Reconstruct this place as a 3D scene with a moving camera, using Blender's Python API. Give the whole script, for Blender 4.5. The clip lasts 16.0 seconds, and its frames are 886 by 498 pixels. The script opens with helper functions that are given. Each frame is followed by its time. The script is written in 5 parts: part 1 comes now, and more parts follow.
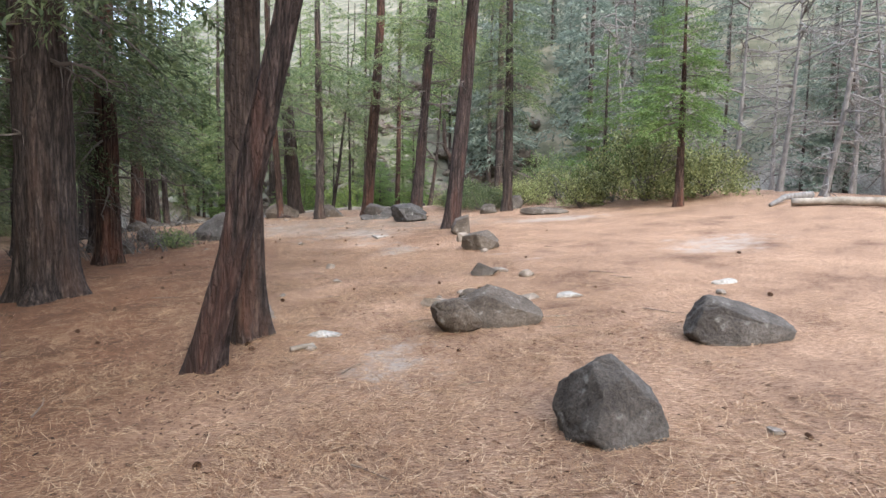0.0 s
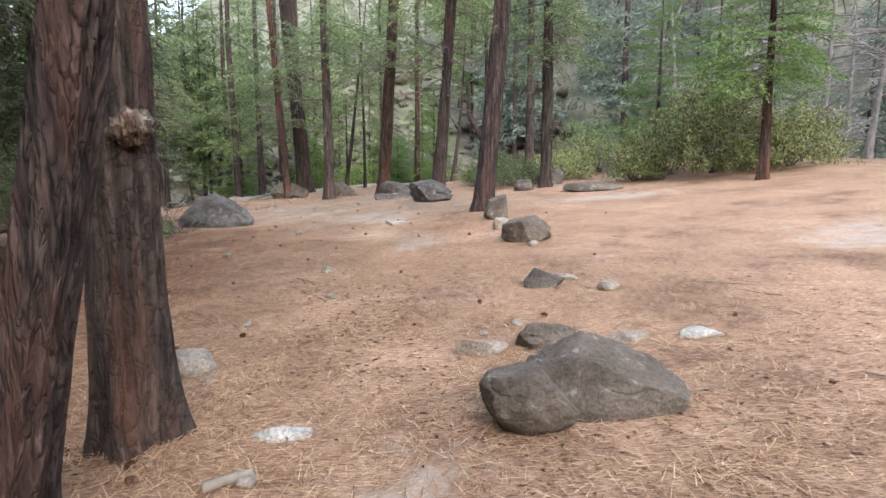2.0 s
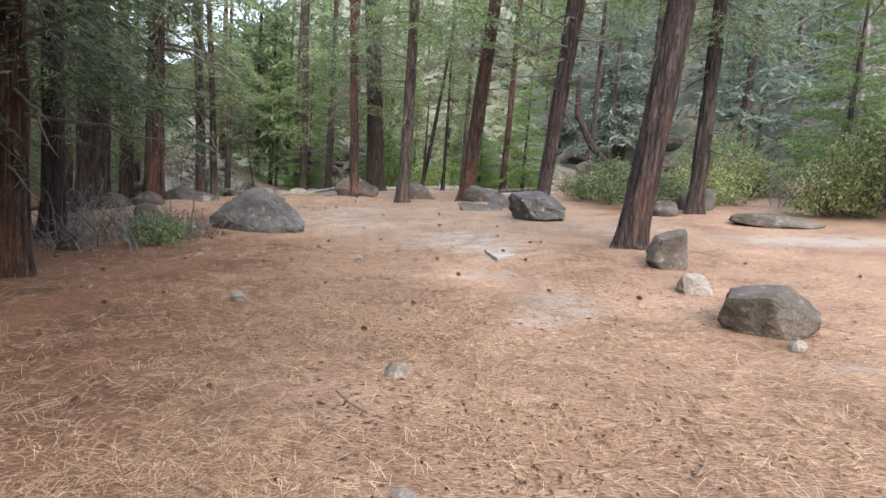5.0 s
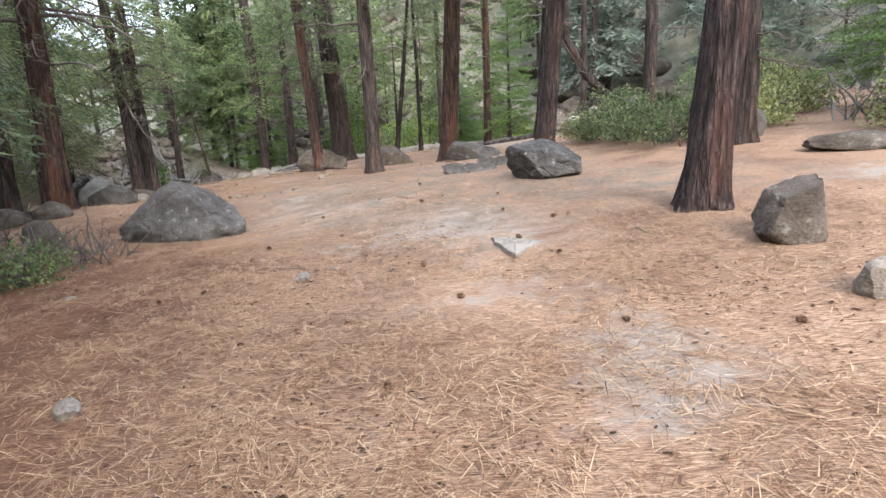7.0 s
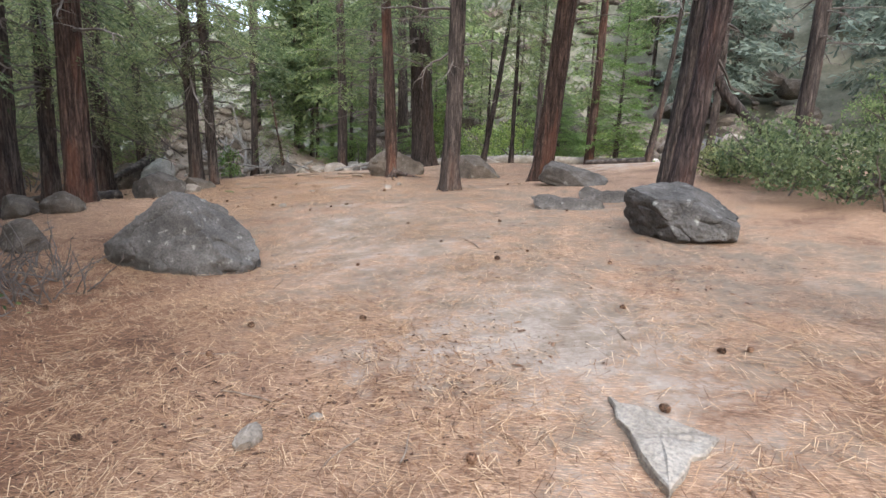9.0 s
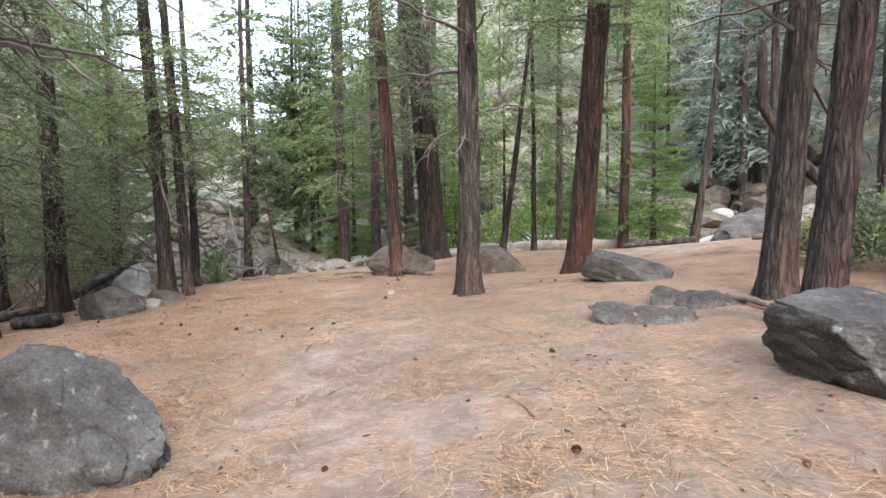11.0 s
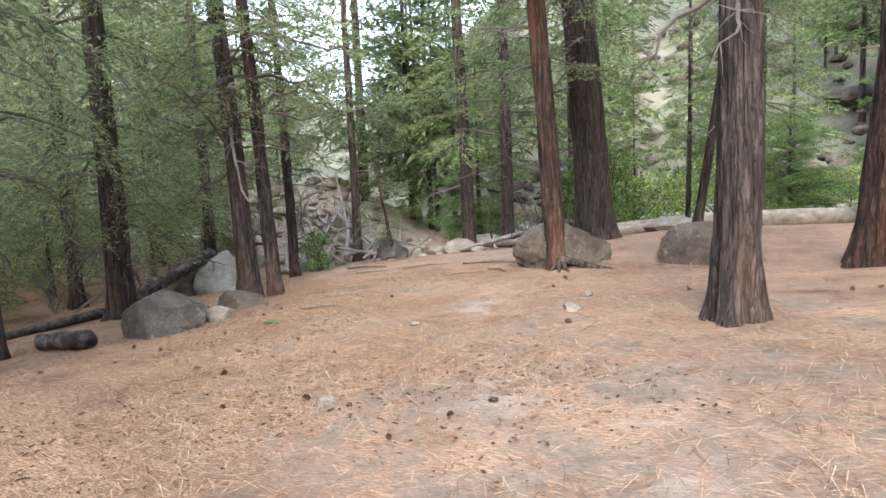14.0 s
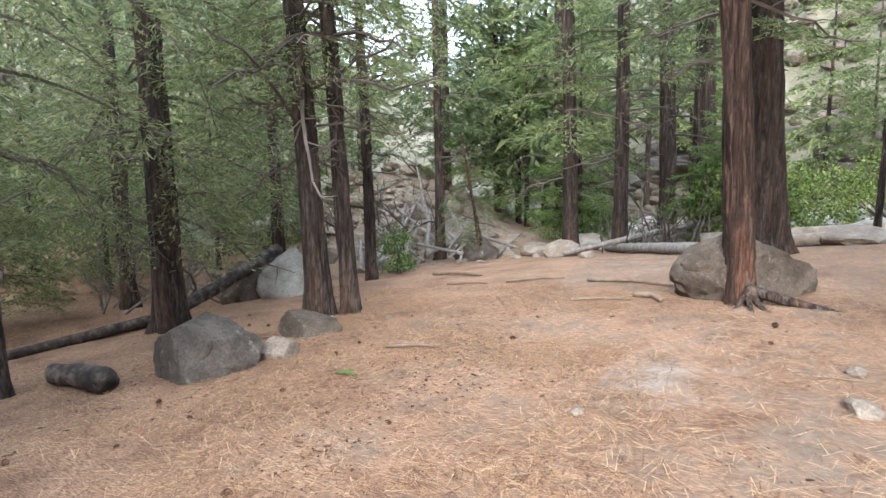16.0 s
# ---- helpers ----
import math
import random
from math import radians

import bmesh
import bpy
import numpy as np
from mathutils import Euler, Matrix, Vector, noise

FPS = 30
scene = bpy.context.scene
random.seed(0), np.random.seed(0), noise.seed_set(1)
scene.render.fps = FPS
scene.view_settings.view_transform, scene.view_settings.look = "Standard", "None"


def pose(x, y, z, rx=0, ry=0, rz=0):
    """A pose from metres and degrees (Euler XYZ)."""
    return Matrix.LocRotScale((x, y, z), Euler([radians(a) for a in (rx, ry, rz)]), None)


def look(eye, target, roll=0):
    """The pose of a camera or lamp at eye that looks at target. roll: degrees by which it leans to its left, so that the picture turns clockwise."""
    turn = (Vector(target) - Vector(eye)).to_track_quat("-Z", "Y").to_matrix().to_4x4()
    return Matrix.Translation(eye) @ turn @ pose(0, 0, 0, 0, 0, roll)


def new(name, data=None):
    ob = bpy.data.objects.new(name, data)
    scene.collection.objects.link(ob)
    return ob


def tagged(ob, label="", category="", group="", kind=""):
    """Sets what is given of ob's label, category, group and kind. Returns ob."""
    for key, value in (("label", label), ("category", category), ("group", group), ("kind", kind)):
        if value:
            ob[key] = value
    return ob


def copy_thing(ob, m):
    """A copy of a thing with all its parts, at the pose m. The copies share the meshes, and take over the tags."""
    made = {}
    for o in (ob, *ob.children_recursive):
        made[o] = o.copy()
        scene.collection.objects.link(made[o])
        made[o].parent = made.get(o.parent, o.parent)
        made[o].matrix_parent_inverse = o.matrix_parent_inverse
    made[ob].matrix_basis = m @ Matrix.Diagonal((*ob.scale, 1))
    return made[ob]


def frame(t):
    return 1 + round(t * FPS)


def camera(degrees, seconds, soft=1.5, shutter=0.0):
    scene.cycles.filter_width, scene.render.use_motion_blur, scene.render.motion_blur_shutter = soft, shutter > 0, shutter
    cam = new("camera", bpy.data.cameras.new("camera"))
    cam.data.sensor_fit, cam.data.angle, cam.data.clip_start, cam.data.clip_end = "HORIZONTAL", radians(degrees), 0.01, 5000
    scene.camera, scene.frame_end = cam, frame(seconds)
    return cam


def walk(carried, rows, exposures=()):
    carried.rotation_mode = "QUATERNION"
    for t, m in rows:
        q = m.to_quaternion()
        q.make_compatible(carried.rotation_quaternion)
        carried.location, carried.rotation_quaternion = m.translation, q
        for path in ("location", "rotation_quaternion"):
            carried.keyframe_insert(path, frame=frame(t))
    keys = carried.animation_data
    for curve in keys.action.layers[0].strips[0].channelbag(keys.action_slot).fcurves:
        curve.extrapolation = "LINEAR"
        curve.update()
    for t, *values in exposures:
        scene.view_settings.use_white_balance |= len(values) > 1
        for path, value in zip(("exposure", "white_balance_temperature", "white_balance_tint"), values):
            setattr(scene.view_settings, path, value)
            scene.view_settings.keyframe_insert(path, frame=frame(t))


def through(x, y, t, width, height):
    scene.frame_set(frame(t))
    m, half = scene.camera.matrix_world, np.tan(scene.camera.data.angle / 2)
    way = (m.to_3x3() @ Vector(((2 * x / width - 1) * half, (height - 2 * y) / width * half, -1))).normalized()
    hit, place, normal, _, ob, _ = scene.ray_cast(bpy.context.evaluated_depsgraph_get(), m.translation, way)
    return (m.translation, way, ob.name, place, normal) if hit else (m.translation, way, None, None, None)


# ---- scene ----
cam = camera(74.4, 16.0, soft=1.5, shutter=0.08)
EXPO = 1.76
PATH = [
    (0, (0.025, 0.142, 1.515), (0.03, 2.134, 1.339), 0.9),
    (0.5, (0.002, 0.929, 1.535), (-0.034, 2.921, 1.365), 3.9),
    (1, (0.03, 1.715, 1.508), (0.084, 3.701, 1.278), 0.1),
    (1.5, (-0.06, 2.334, 1.543), (-0.112, 4.323, 1.344), 1.6),
    (2, (-0.183, 3.096, 1.532), (-0.248, 5.078, 1.27), -0.0),
    (2.5, (-0.343, 3.764, 1.587), (-0.351, 5.75, 1.354), 0.7),
    (3, (-0.578, 4.375, 1.583), (-0.678, 6.349, 1.279), -1.6),
    (3.5, (-0.743, 5.076, 1.623), (-0.872, 7.049, 1.319), -0.8),
    (4, (-0.933, 5.74, 1.574), (-1.109, 7.716, 1.324), 3.2),
    (4.5, (-1.081, 6.501, 1.53), (-1.214, 8.489, 1.363), 5.3),
    (5, (-1.25, 7.193, 1.585), (-1.53, 9.156, 1.32), 4.5),
    (7.5, (-1.673, 10.732, 1.594), (-1.91, 12.675, 1.181), -3.5),
    (8, (-1.721, 11.432, 1.679), (-2.062, 13.358, 1.262), -1.5),
    (10.5, (-2.595, 14.761, 1.938), (-3.201, 16.65, 1.69), 3.3),
    (11, (-2.807, 15.418, 1.89), (-3.374, 17.331, 1.76), -0.5),
    (11.5, (-3.129, 16.022, 1.928), (-3.875, 17.858, 1.656), -0.8),
    (12, (-3.441, 16.669, 1.867), (-4.251, 18.488, 1.669), -2.0),
    (12.5, (-3.818, 17.289, 1.897), (-4.856, 18.984, 1.678), -3.1),
    (13, (-4.227, 17.904, 1.827), (-5.226, 19.618, 1.569), -4.6),
    (13.5, (-4.633, 18.444, 1.829), (-5.694, 20.126, 1.623), 0.1),
    (14, (-5.03, 19.142, 1.771), (-5.952, 20.904, 1.555), -2.3),
    (14.5, (-5.533, 19.497, 1.839), (-6.431, 21.271, 1.627), -3.0),
    (15, (-5.855, 20.035, 1.852), (-6.865, 21.74, 1.587), -2.2),
    (15.5, (-6.261, 20.503, 1.825), (-7.255, 22.213, 1.53), -2.5),
    (16, (-6.83, 20.92, 1.892), (-7.947, 22.559, 1.635), -1.0),
]
walk(cam, [(t, look(eye, target, roll)) for t, eye, target, roll in PATH], exposures=[(0, EXPO), (5, EXPO + 0.1), (7.5, EXPO + 0.14), (8, EXPO + 0.05), (10.5, EXPO + 0.08), (11, EXPO + 0.22), (12, EXPO + 0.3), (16, EXPO + 0.46)])

# ---------------------------------------------------------------- world, sun
world = bpy.data.worlds.new("overcast_sky")
scene.world = world
world.use_nodes = True
wn = world.node_tree
wn.nodes.clear()
sky = wn.nodes.new("ShaderNodeTexSky")
sky.sky_type = "NISHITA"
sky.sun_disc = False
sky.sun_elevation, sky.sun_rotation = radians(29), radians(156)
sky.air_density, sky.dust_density = 1.0, 4.0
veil = wn.nodes.new("ShaderNodeMixRGB")
veil.inputs[0].default_value = 0.75
veil.inputs[2].default_value = (7.6, 8.85, 11.2, 1)
back = wn.nodes.new("ShaderNodeBackground")
back.inputs[1].default_value = 0.13
wout = wn.nodes.new("ShaderNodeOutputWorld")
wn.links.new(sky.outputs[0], veil.inputs[1])
wn.links.new(veil.outputs[0], back.inputs[0])
wn.links.new(back.outputs[0], wout.inputs[0])
sun = new("sun", bpy.data.lights.new("sun", "SUN"))
sun.data.energy, sun.data.angle, sun.data.color = 2.3, radians(30), (1.0, 0.97, 0.93)
sun.matrix_world = look((9, -20, 12), (0, 0, 0))


# ---------------------------------------------------------------- materials
def ramp_node(nt, stops):
    n = nt.nodes.new("ShaderNodeValToRGB")
    el = n.color_ramp.elements
    while len(el) < len(stops):
        el.new(0.5)
    for e, (p, c) in zip(el, stops):
        e.position, e.color = p, (*c, 1)
    return n


def noise_node(nt, vec, scale, detail=4.0, rough=0.6, stretch=None, rot=(0, 0, 0)):
    n = nt.nodes.new("ShaderNodeTexNoise")
    n.inputs["Scale"].default_value, n.inputs["Detail"].default_value, n.inputs["Roughness"].default_value = scale, detail, rough
    if stretch:
        m = nt.nodes.new("ShaderNodeMapping")
        m.inputs["Scale"].default_value, m.inputs["Rotation"].default_value = stretch, rot
        nt.links.new(vec, m.inputs[0])
        vec = m.outputs[0]
    nt.links.new(vec, n.inputs["Vector"])
    return n.outputs["Fac"]


def mix_node(nt, fac, a, b, mode="MIX"):
    n = nt.nodes.new("ShaderNodeMixRGB")
    n.blend_type = mode
    for i, v in enumerate((fac, a, b)):
        if isinstance(v, (int, float)):
            n.inputs[i].default_value = v if i == 0 else (v, v, v, 1)
        elif isinstance(v, tuple):
            n.inputs[i].default_value = (*v, 1)
        else:
            nt.links.new(v, n.inputs[i])
    return n.outputs[0]


def math_node(nt, op, a, b=0.0):
    n = nt.nodes.new("ShaderNodeMath")
    n.operation = op
    for i, v in enumerate((a, b)):
        if isinstance(v, (int, float)):
            n.inputs[i].default_value = v
        else:
            nt.links.new(v, n.inputs[i])
    return n.outputs[0]


def start_material(name, rough=0.9):
    mat = bpy.data.materials.new(name)
    mat.use_nodes = True
    nt = mat.node_tree
    b = nt.nodes["Principled BSDF"]
    b.inputs["Roughness"].default_value = rough
    b.inputs["Specular IOR Level"].default_value = 0.25
    co = nt.nodes.new("ShaderNodeTexCoord").outputs["Object"]
    return mat, nt, b, co


def bump_to(nt, b, height, strength, distance):
    n = nt.nodes.new("ShaderNodeBump")
    n.inputs["Strength"].default_value, n.inputs["Distance"].default_value = strength, distance
    nt.links.new(height, n.inputs["Height"])
    nt.links.new(n.outputs[0], b.inputs["Normal"])


def ground_material():
    mat, nt, b, co = start_material("needle_litter_ground", 0.95)
    streaks = None
    for k, ang in enumerate((0.3, 1.1, 1.9, 2.7)):
        f = noise_node(nt, co, 1.0, 2.0, 0.6, (16, 150, 16), (0, 0, ang))
        streaks = f if streaks is None else math_node(nt, "MAXIMUM", streaks, f)
    broad = noise_node(nt, co, 0.9, 5, 0.65)
    fine = noise_node(nt, co, 26, 5, 0.7)
    litter = ramp_node(nt, [(0.40, (0.04, 0.022, 0.015)), (0.50, (0.15, 0.088, 0.056)), (0.59, (0.29, 0.182, 0.12)), (0.68, (0.43, 0.29, 0.2)), (0.78, (0.62, 0.47, 0.34))])
    nt.links.new(streaks, litter.inputs[0])
    tone = ramp_node(nt, [(0.3, (0.5, 0.44, 0.42)), (0.47, (0.88, 0.83, 0.8)), (0.66, (1.12, 1.08, 1.04))])
    nt.links.new(broad, tone.inputs[0])
    litter_c = mix_node(nt, 1.0, litter.outputs[0], tone.outputs[0], "MULTIPLY")
    # browner litter left of the path, with the trees' shade painted into it
    shaded_litter = nt.nodes.new("ShaderNodeAttribute")
    shaded_litter.attribute_name = "shaded_litter"
    litter_c = mix_node(nt, shaded_litter.outputs["Fac"], litter_c, mix_node(nt, 1.0, litter_c, (0.54, 0.42, 0.35), "MULTIPLY"))
    dirt = ramp_node(nt, [(0.25, (0.225, 0.176, 0.14)), (0.52, (0.305, 0.25, 0.207)), (0.8, (0.38, 0.322, 0.275))])
    nt.links.new(fine, dirt.inputs[0])
    att = nt.nodes.new("ShaderNodeAttribute")
    att.attribute_name = "cover"
    sep = nt.nodes.new("ShaderNodeSeparateColor")
    nt.links.new(att.outputs["Color"], sep.inputs[0])
    edge = math_node(nt, "ADD", sep.outputs[0], math_node(nt, "MULTIPLY", math_node(nt, "SUBTRACT", noise_node(nt, co, 3.5, 6, 0.7), 0.5), 1.5))
    edge = math_node(nt, "ADD", edge, math_node(nt, "MULTIPLY", math_node(nt, "SUBTRACT", 0.58, streaks), 1.1))
    clean = ramp_node(nt, [(0.3, (0, 0, 0)), (0.62, (1, 1, 1))])
    nt.links.new(edge, clean.inputs[0])
    near = mix_node(nt, clean.outputs[0], litter_c, dirt.outputs[0])
    # trodden soil of the path, its colour also darkened for shade on the right
    tread_shade = nt.nodes.new("ShaderNodeAttribute")
    tread_shade.attribute_name = "trodden"
    shaded_soil = ramp_node(nt, [(0.25, (0.115, 0.083, 0.06)), (0.5, (0.18, 0.136, 0.102)), (0.78, (0.255, 0.2, 0.155))])
    nt.links.new(noise_node(nt, co, 9, 8, 0.75), shaded_soil.inputs[0])
    worn = math_node(nt, "ADD", tread_shade.outputs["Fac"], math_node(nt, "MULTIPLY", math_node(nt, "SUBTRACT", noise_node(nt, co, 1.6, 7, 0.72), 0.5), 1.7))
    worn = math_node(nt, "ADD", worn, math_node(nt, "MULTIPLY", math_node(nt, "SUBTRACT", 0.58, streaks), 1.0))
    wear = ramp_node(nt, [(0.34, (0, 0, 0)), (0.66, (1, 1, 1))])
    nt.links.new(worn, wear.inputs[0])
    near = mix_node(nt, wear.outputs[0], near, shaded_soil.outputs[0])
    grass = ramp_node(nt, [(0.3, (0.05, 0.056, 0.036)), (0.45, (0.098, 0.096, 0.064)), (0.6, (0.19, 0.17, 0.125)), (0.75, (0.15, 0.142, 0.13))])
    nt.links.new(noise_node(nt, co, 0.35, 8, 0.75), grass.inputs[0])
    gravel = ramp_node(nt, [(0.35, (0.10, 0.09, 0.075)), (0.6, (0.30, 0.27, 0.23)), (0.8, (0.5, 0.48, 0.44))])
    nt.links.new(noise_node(nt, co, 7, 6, 0.75), gravel.inputs[0])
    c = mix_node(nt, sep.outputs[1], near, grass.outputs[0])
    c = mix_node(nt, sep.outputs[2], c, gravel.outputs[0])
    nt.links.new(c, b.inputs["Base Color"])
    h = math_node(nt, "ADD", math_node(nt, "MULTIPLY", streaks, 0.7), math_node(nt, "MULTIPLY", fine, 0.5))
    bump_to(nt, b, h, 0.9, 0.02)
    return mat


def bark_material(name, dark, mid, light, red=(0.2, 0.09, 0.05), red_amount=0.3, plates=0.0):
    mat, nt, b, co = start_material(name, 0.92)
    ridges = noise_node(nt, co, 1.0, 5, 0.62, (18, 18, 2.2))
    lines = None
    for sx, sz in ((9, 0.8), (14, 3.2)):
        f = math_node(nt, "ABSOLUTE", math_node(nt, "SUBTRACT", noise_node(nt, co, 1.0, 3, 0.55, (sx, sx, sz)), 0.5))
        lines = f if lines is None else math_node(nt, "MINIMUM", lines, math_node(nt, "ADD", f, 0.015))
    crack = ramp_node(nt, [(0.0, (0.12, 0.12, 0.12)), (0.035, (0.55, 0.55, 0.55)), (0.11, (1, 1, 1))])
    nt.links.new(lines, crack.inputs[0])
    crack_out = crack.outputs[0]
    if plates:
        # scaly plates: cells drawn out upwards, their joints bent by noise
        bent = nt.nodes.new("ShaderNodeVectorMath")
        bent.operation = "ADD"
        wob = nt.nodes.new("ShaderNodeTexNoise")
        wob.inputs["Scale"].default_value, wob.inputs["Detail"].default_value = 9.0, 4.0
        nt.links.new(co, wob.inputs["Vector"])
        small = nt.nodes.new("ShaderNodeVectorMath")
        small.operation = "SCALE"
        small.inputs["Scale"].default_value = 0.24
        nt.links.new(wob.outputs["Color"], small.inputs[0])
        nt.links.new(co, bent.inputs[0])
        nt.links.new(small.outputs[0], bent.inputs[1])
        mp = nt.nodes.new("ShaderNodeMapping")
        mp.inputs["Scale"].default_value = (10, 10, 3.4)
        nt.links.new(bent.outputs[0], mp.inputs[0])
        cell = nt.nodes.new("ShaderNodeTexVoronoi")
        cell.feature = "DISTANCE_TO_EDGE"
        cell.inputs["Scale"].default_value = 1.0
        nt.links.new(mp.outputs[0], cell.inputs["Vector"])
        joint = ramp_node(nt, [(0.0, (0.3, 0.26, 0.24)), (0.05, (0.75, 0.7, 0.68)), (0.2, (1, 1, 1))])
        nt.links.new(cell.outputs["Distance"], joint.inputs[0])
        crack_out = mix_node(nt, plates, crack_out, joint.outputs[0])
    col = ramp_node(nt, [(0.3, dark), (0.5, mid), (0.72, light)])
    nt.links.new(ridges, col.inputs[0])
    fine = noise_node(nt, co, 30, 5, 0.7, (1, 1, 0.35))
    c = mix_node(nt, 0.85, col.outputs[0], crack_out, "MULTIPLY")
    patch = ramp_node(nt, [(0.52, (0, 0, 0)), (0.7, (red_amount,) * 3)])
    nt.links.new(noise_node(nt, co, 1.0, 3, 0.6, (3, 3, 0.5)), patch.inputs[0])
    c = mix_node(nt, patch.outputs[0], c, red)
    grain = ramp_node(nt, [(0.3, (0.6, 0.6, 0.6)), (0.7, (1.25, 1.22, 1.2))])
    nt.links.new(fine, grain.inputs[0])
    c = mix_node(nt, 0.8, c, grain.outputs[0], "MULTIPLY")
    nt.links.new(c, b.inputs["Base Color"])
    h = math_node(nt, "ADD", math_node(nt, "MULTIPLY", crack_out, 1.0), math_node(nt, "MULTIPLY", math_node(nt, "ADD", ridges, fine), 0.6))
    bump_to(nt, b, h, 0.9, 0.03)
    return mat


def rock_material(name, dark, mid, light, lichen=0.25):
    mat, nt, b, co = start_material(name, 0.88)
    n1 = noise_node(nt, co, 2.4, 7, 0.68)
    n2 = noise_node(nt, co, 42, 4, 0.7)
    col = ramp_node(nt, [(0.3, dark), (0.5, mid), (0.72, light)])
    nt.links.new(n1, col.inputs[0])
    spec = ramp_node(nt, [(0.32, (0.6, 0.6, 0.6)), (0.5, (1, 1, 1)), (0.72, (1.45, 1.42, 1.36))])
    nt.links.new(n2, spec.inputs[0])
    c = mix_node(nt, 0.9, col.outputs[0], spec.outputs[0], "MULTIPLY")
    spots = ramp_node(nt, [(0.62, (0, 0, 0)), (0.7, (lichen,) * 3)])
    nt.links.new(noise_node(nt, co, 9, 4, 0.6), spots.inputs[0])
    c = mix_node(nt, spots.outputs[0], c, (0.46, 0.45, 0.40))
    nt.links.new(c, b.inputs["Base Color"])
    bump_to(nt, b, math_node(nt, "ADD", math_node(nt, "MULTIPLY", n1, 1.2), math_node(nt, "MULTIPLY", n2, 0.25)), 0.9, 0.06)
    return mat


def leaf_material(name, dark, mid, light, through=0.25):
    mat, nt, b, co = start_material(name, 0.6)
    geo = nt.nodes.new("ShaderNodeNewGeometry")
    v = math_node(nt, "ADD", math_node(nt, "MULTIPLY", geo.outputs["Random Per Island"], 0.55), math_node(nt, "MULTIPLY", noise_node(nt, co, 1.3, 3), 0.45))
    oi = nt.nodes.new("ShaderNodeObjectInfo")
    v = math_node(nt, "ADD", v, math_node(nt, "MULTIPLY", math_node(nt, "SUBTRACT", oi.outputs["Random"], 0.5), 0.18))
    col = ramp_node(nt, [(0.22, dark), (0.5, mid), (0.8, light)])
    nt.links.new(v, col.inputs[0])
    nt.links.new(col.outputs[0], b.inputs["Base Color"])
    tr = nt.nodes.new("ShaderNodeBsdfTranslucent")
    nt.links.new(col.outputs[0], tr.inputs[0])
    ms = nt.nodes.new("ShaderNodeMixShader")
    ms.inputs[0].default_value = through
    nt.links.new(b.outputs[0], ms.inputs[1])
    nt.links.new(tr.outputs[0], ms.inputs[2])
    nt.links.new(ms.outputs[0], nt.nodes["Material Output"].inputs[0])
    return mat


def plain_material(name, stops, scale, stretch=(1, 1, 1), rough=0.9, island=0.0):
    mat, nt, b, co = start_material(name, rough)
    v = noise_node(nt, co, scale, 5, 0.65, stretch)
    if island:
        geo = nt.nodes.new("ShaderNodeNewGeometry")
        v = math_node(nt, "ADD", math_node(nt, "MULTIPLY", v, 1 - island), math_node(nt, "MULTIPLY", geo.outputs["Random Per Island"], island))
    col = ramp_node(nt, stops)
    nt.links.new(v, col.inputs[0])
    nt.links.new(col.outputs[0], b.inputs["Base Color"])
    bump_to(nt, b, v, 0.5, 0.01)
    return mat


M_GROUND = ground_material()
M_BARK_GREY = bark_material("grey_brown_bark", (0.036, 0.029, 0.026), (0.092, 0.071, 0.062), (0.175, 0.14, 0.123), (0.19, 0.1, 0.068), 0.35)
M_BARK_RED = bark_material("red_brown_bark", (0.036, 0.023, 0.019), (0.096, 0.058, 0.045), (0.175, 0.113, 0.089), (0.205, 0.082, 0.05), 0.6)
M_BARK_DARK = bark_material("dark_brown_bark", (0.026, 0.02, 0.018), (0.066, 0.05, 0.044), (0.128, 0.098, 0.085), (0.115, 0.063, 0.043), 0.3)
M_BARK_STRINGY = bark_material("stringy_maroon_bark", (0.022, 0.016, 0.015), (0.066, 0.046, 0.042), (0.15, 0.108, 0.095), (0.13, 0.055, 0.038), 0.45)
M_BARK_PLATED = bark_material("scaly_plated_bark", (0.026, 0.02, 0.018), (0.066, 0.048, 0.041), (0.135, 0.098, 0.082), (0.16, 0.07, 0.042), 0.5, 0.5)
M_TWIG = plain_material("dead_twig", [(0.3, (0.055, 0.045, 0.039)), (0.6, (0.135, 0.112, 0.098)), (0.85, (0.19, 0.163, 0.145))], 3.0)
M_BONE = plain_material("weathered_grey_wood", [(0.3, (0.13, 0.117, 0.107)), (0.55, (0.25, 0.228, 0.21)), (0.8, (0.42, 0.395, 0.37))], 4.0, (3, 3, 1))
M_PALE_LOG = plain_material("pale_weathered_log", [(0.3, (0.14, 0.115, 0.09)), (0.55, (0.26, 0.22, 0.178)), (0.8, (0.4, 0.355, 0.3))], 5.0)
M_GREY_TWIG = plain_material("grey_dead_wood", [(0.3, (0.1, 0.09, 0.085)), (0.55, (0.19, 0.175, 0.165)), (0.8, (0.33, 0.31, 0.295))], 4.0, (3, 3, 1))
M_CHAR = plain_material("charred_wood", [(0.34, (0.02, 0.016, 0.015)), (0.52, (0.06, 0.049, 0.043)), (0.7, (0.19, 0.16, 0.14))], 6.0)
M_ROCK = rock_material("grey_brown_stone", (0.043, 0.033, 0.026), (0.093, 0.074, 0.059), (0.168, 0.138, 0.112))
M_ROCK_DARK = rock_material("dark_stone", (0.036, 0.03, 0.026), (0.082, 0.07, 0.061), (0.155, 0.137, 0.12))
M_ROCK_GREY = rock_material("speckled_grey_granite", (0.037, 0.033, 0.03), (0.075, 0.068, 0.063), (0.138, 0.127, 0.118), 0.35)
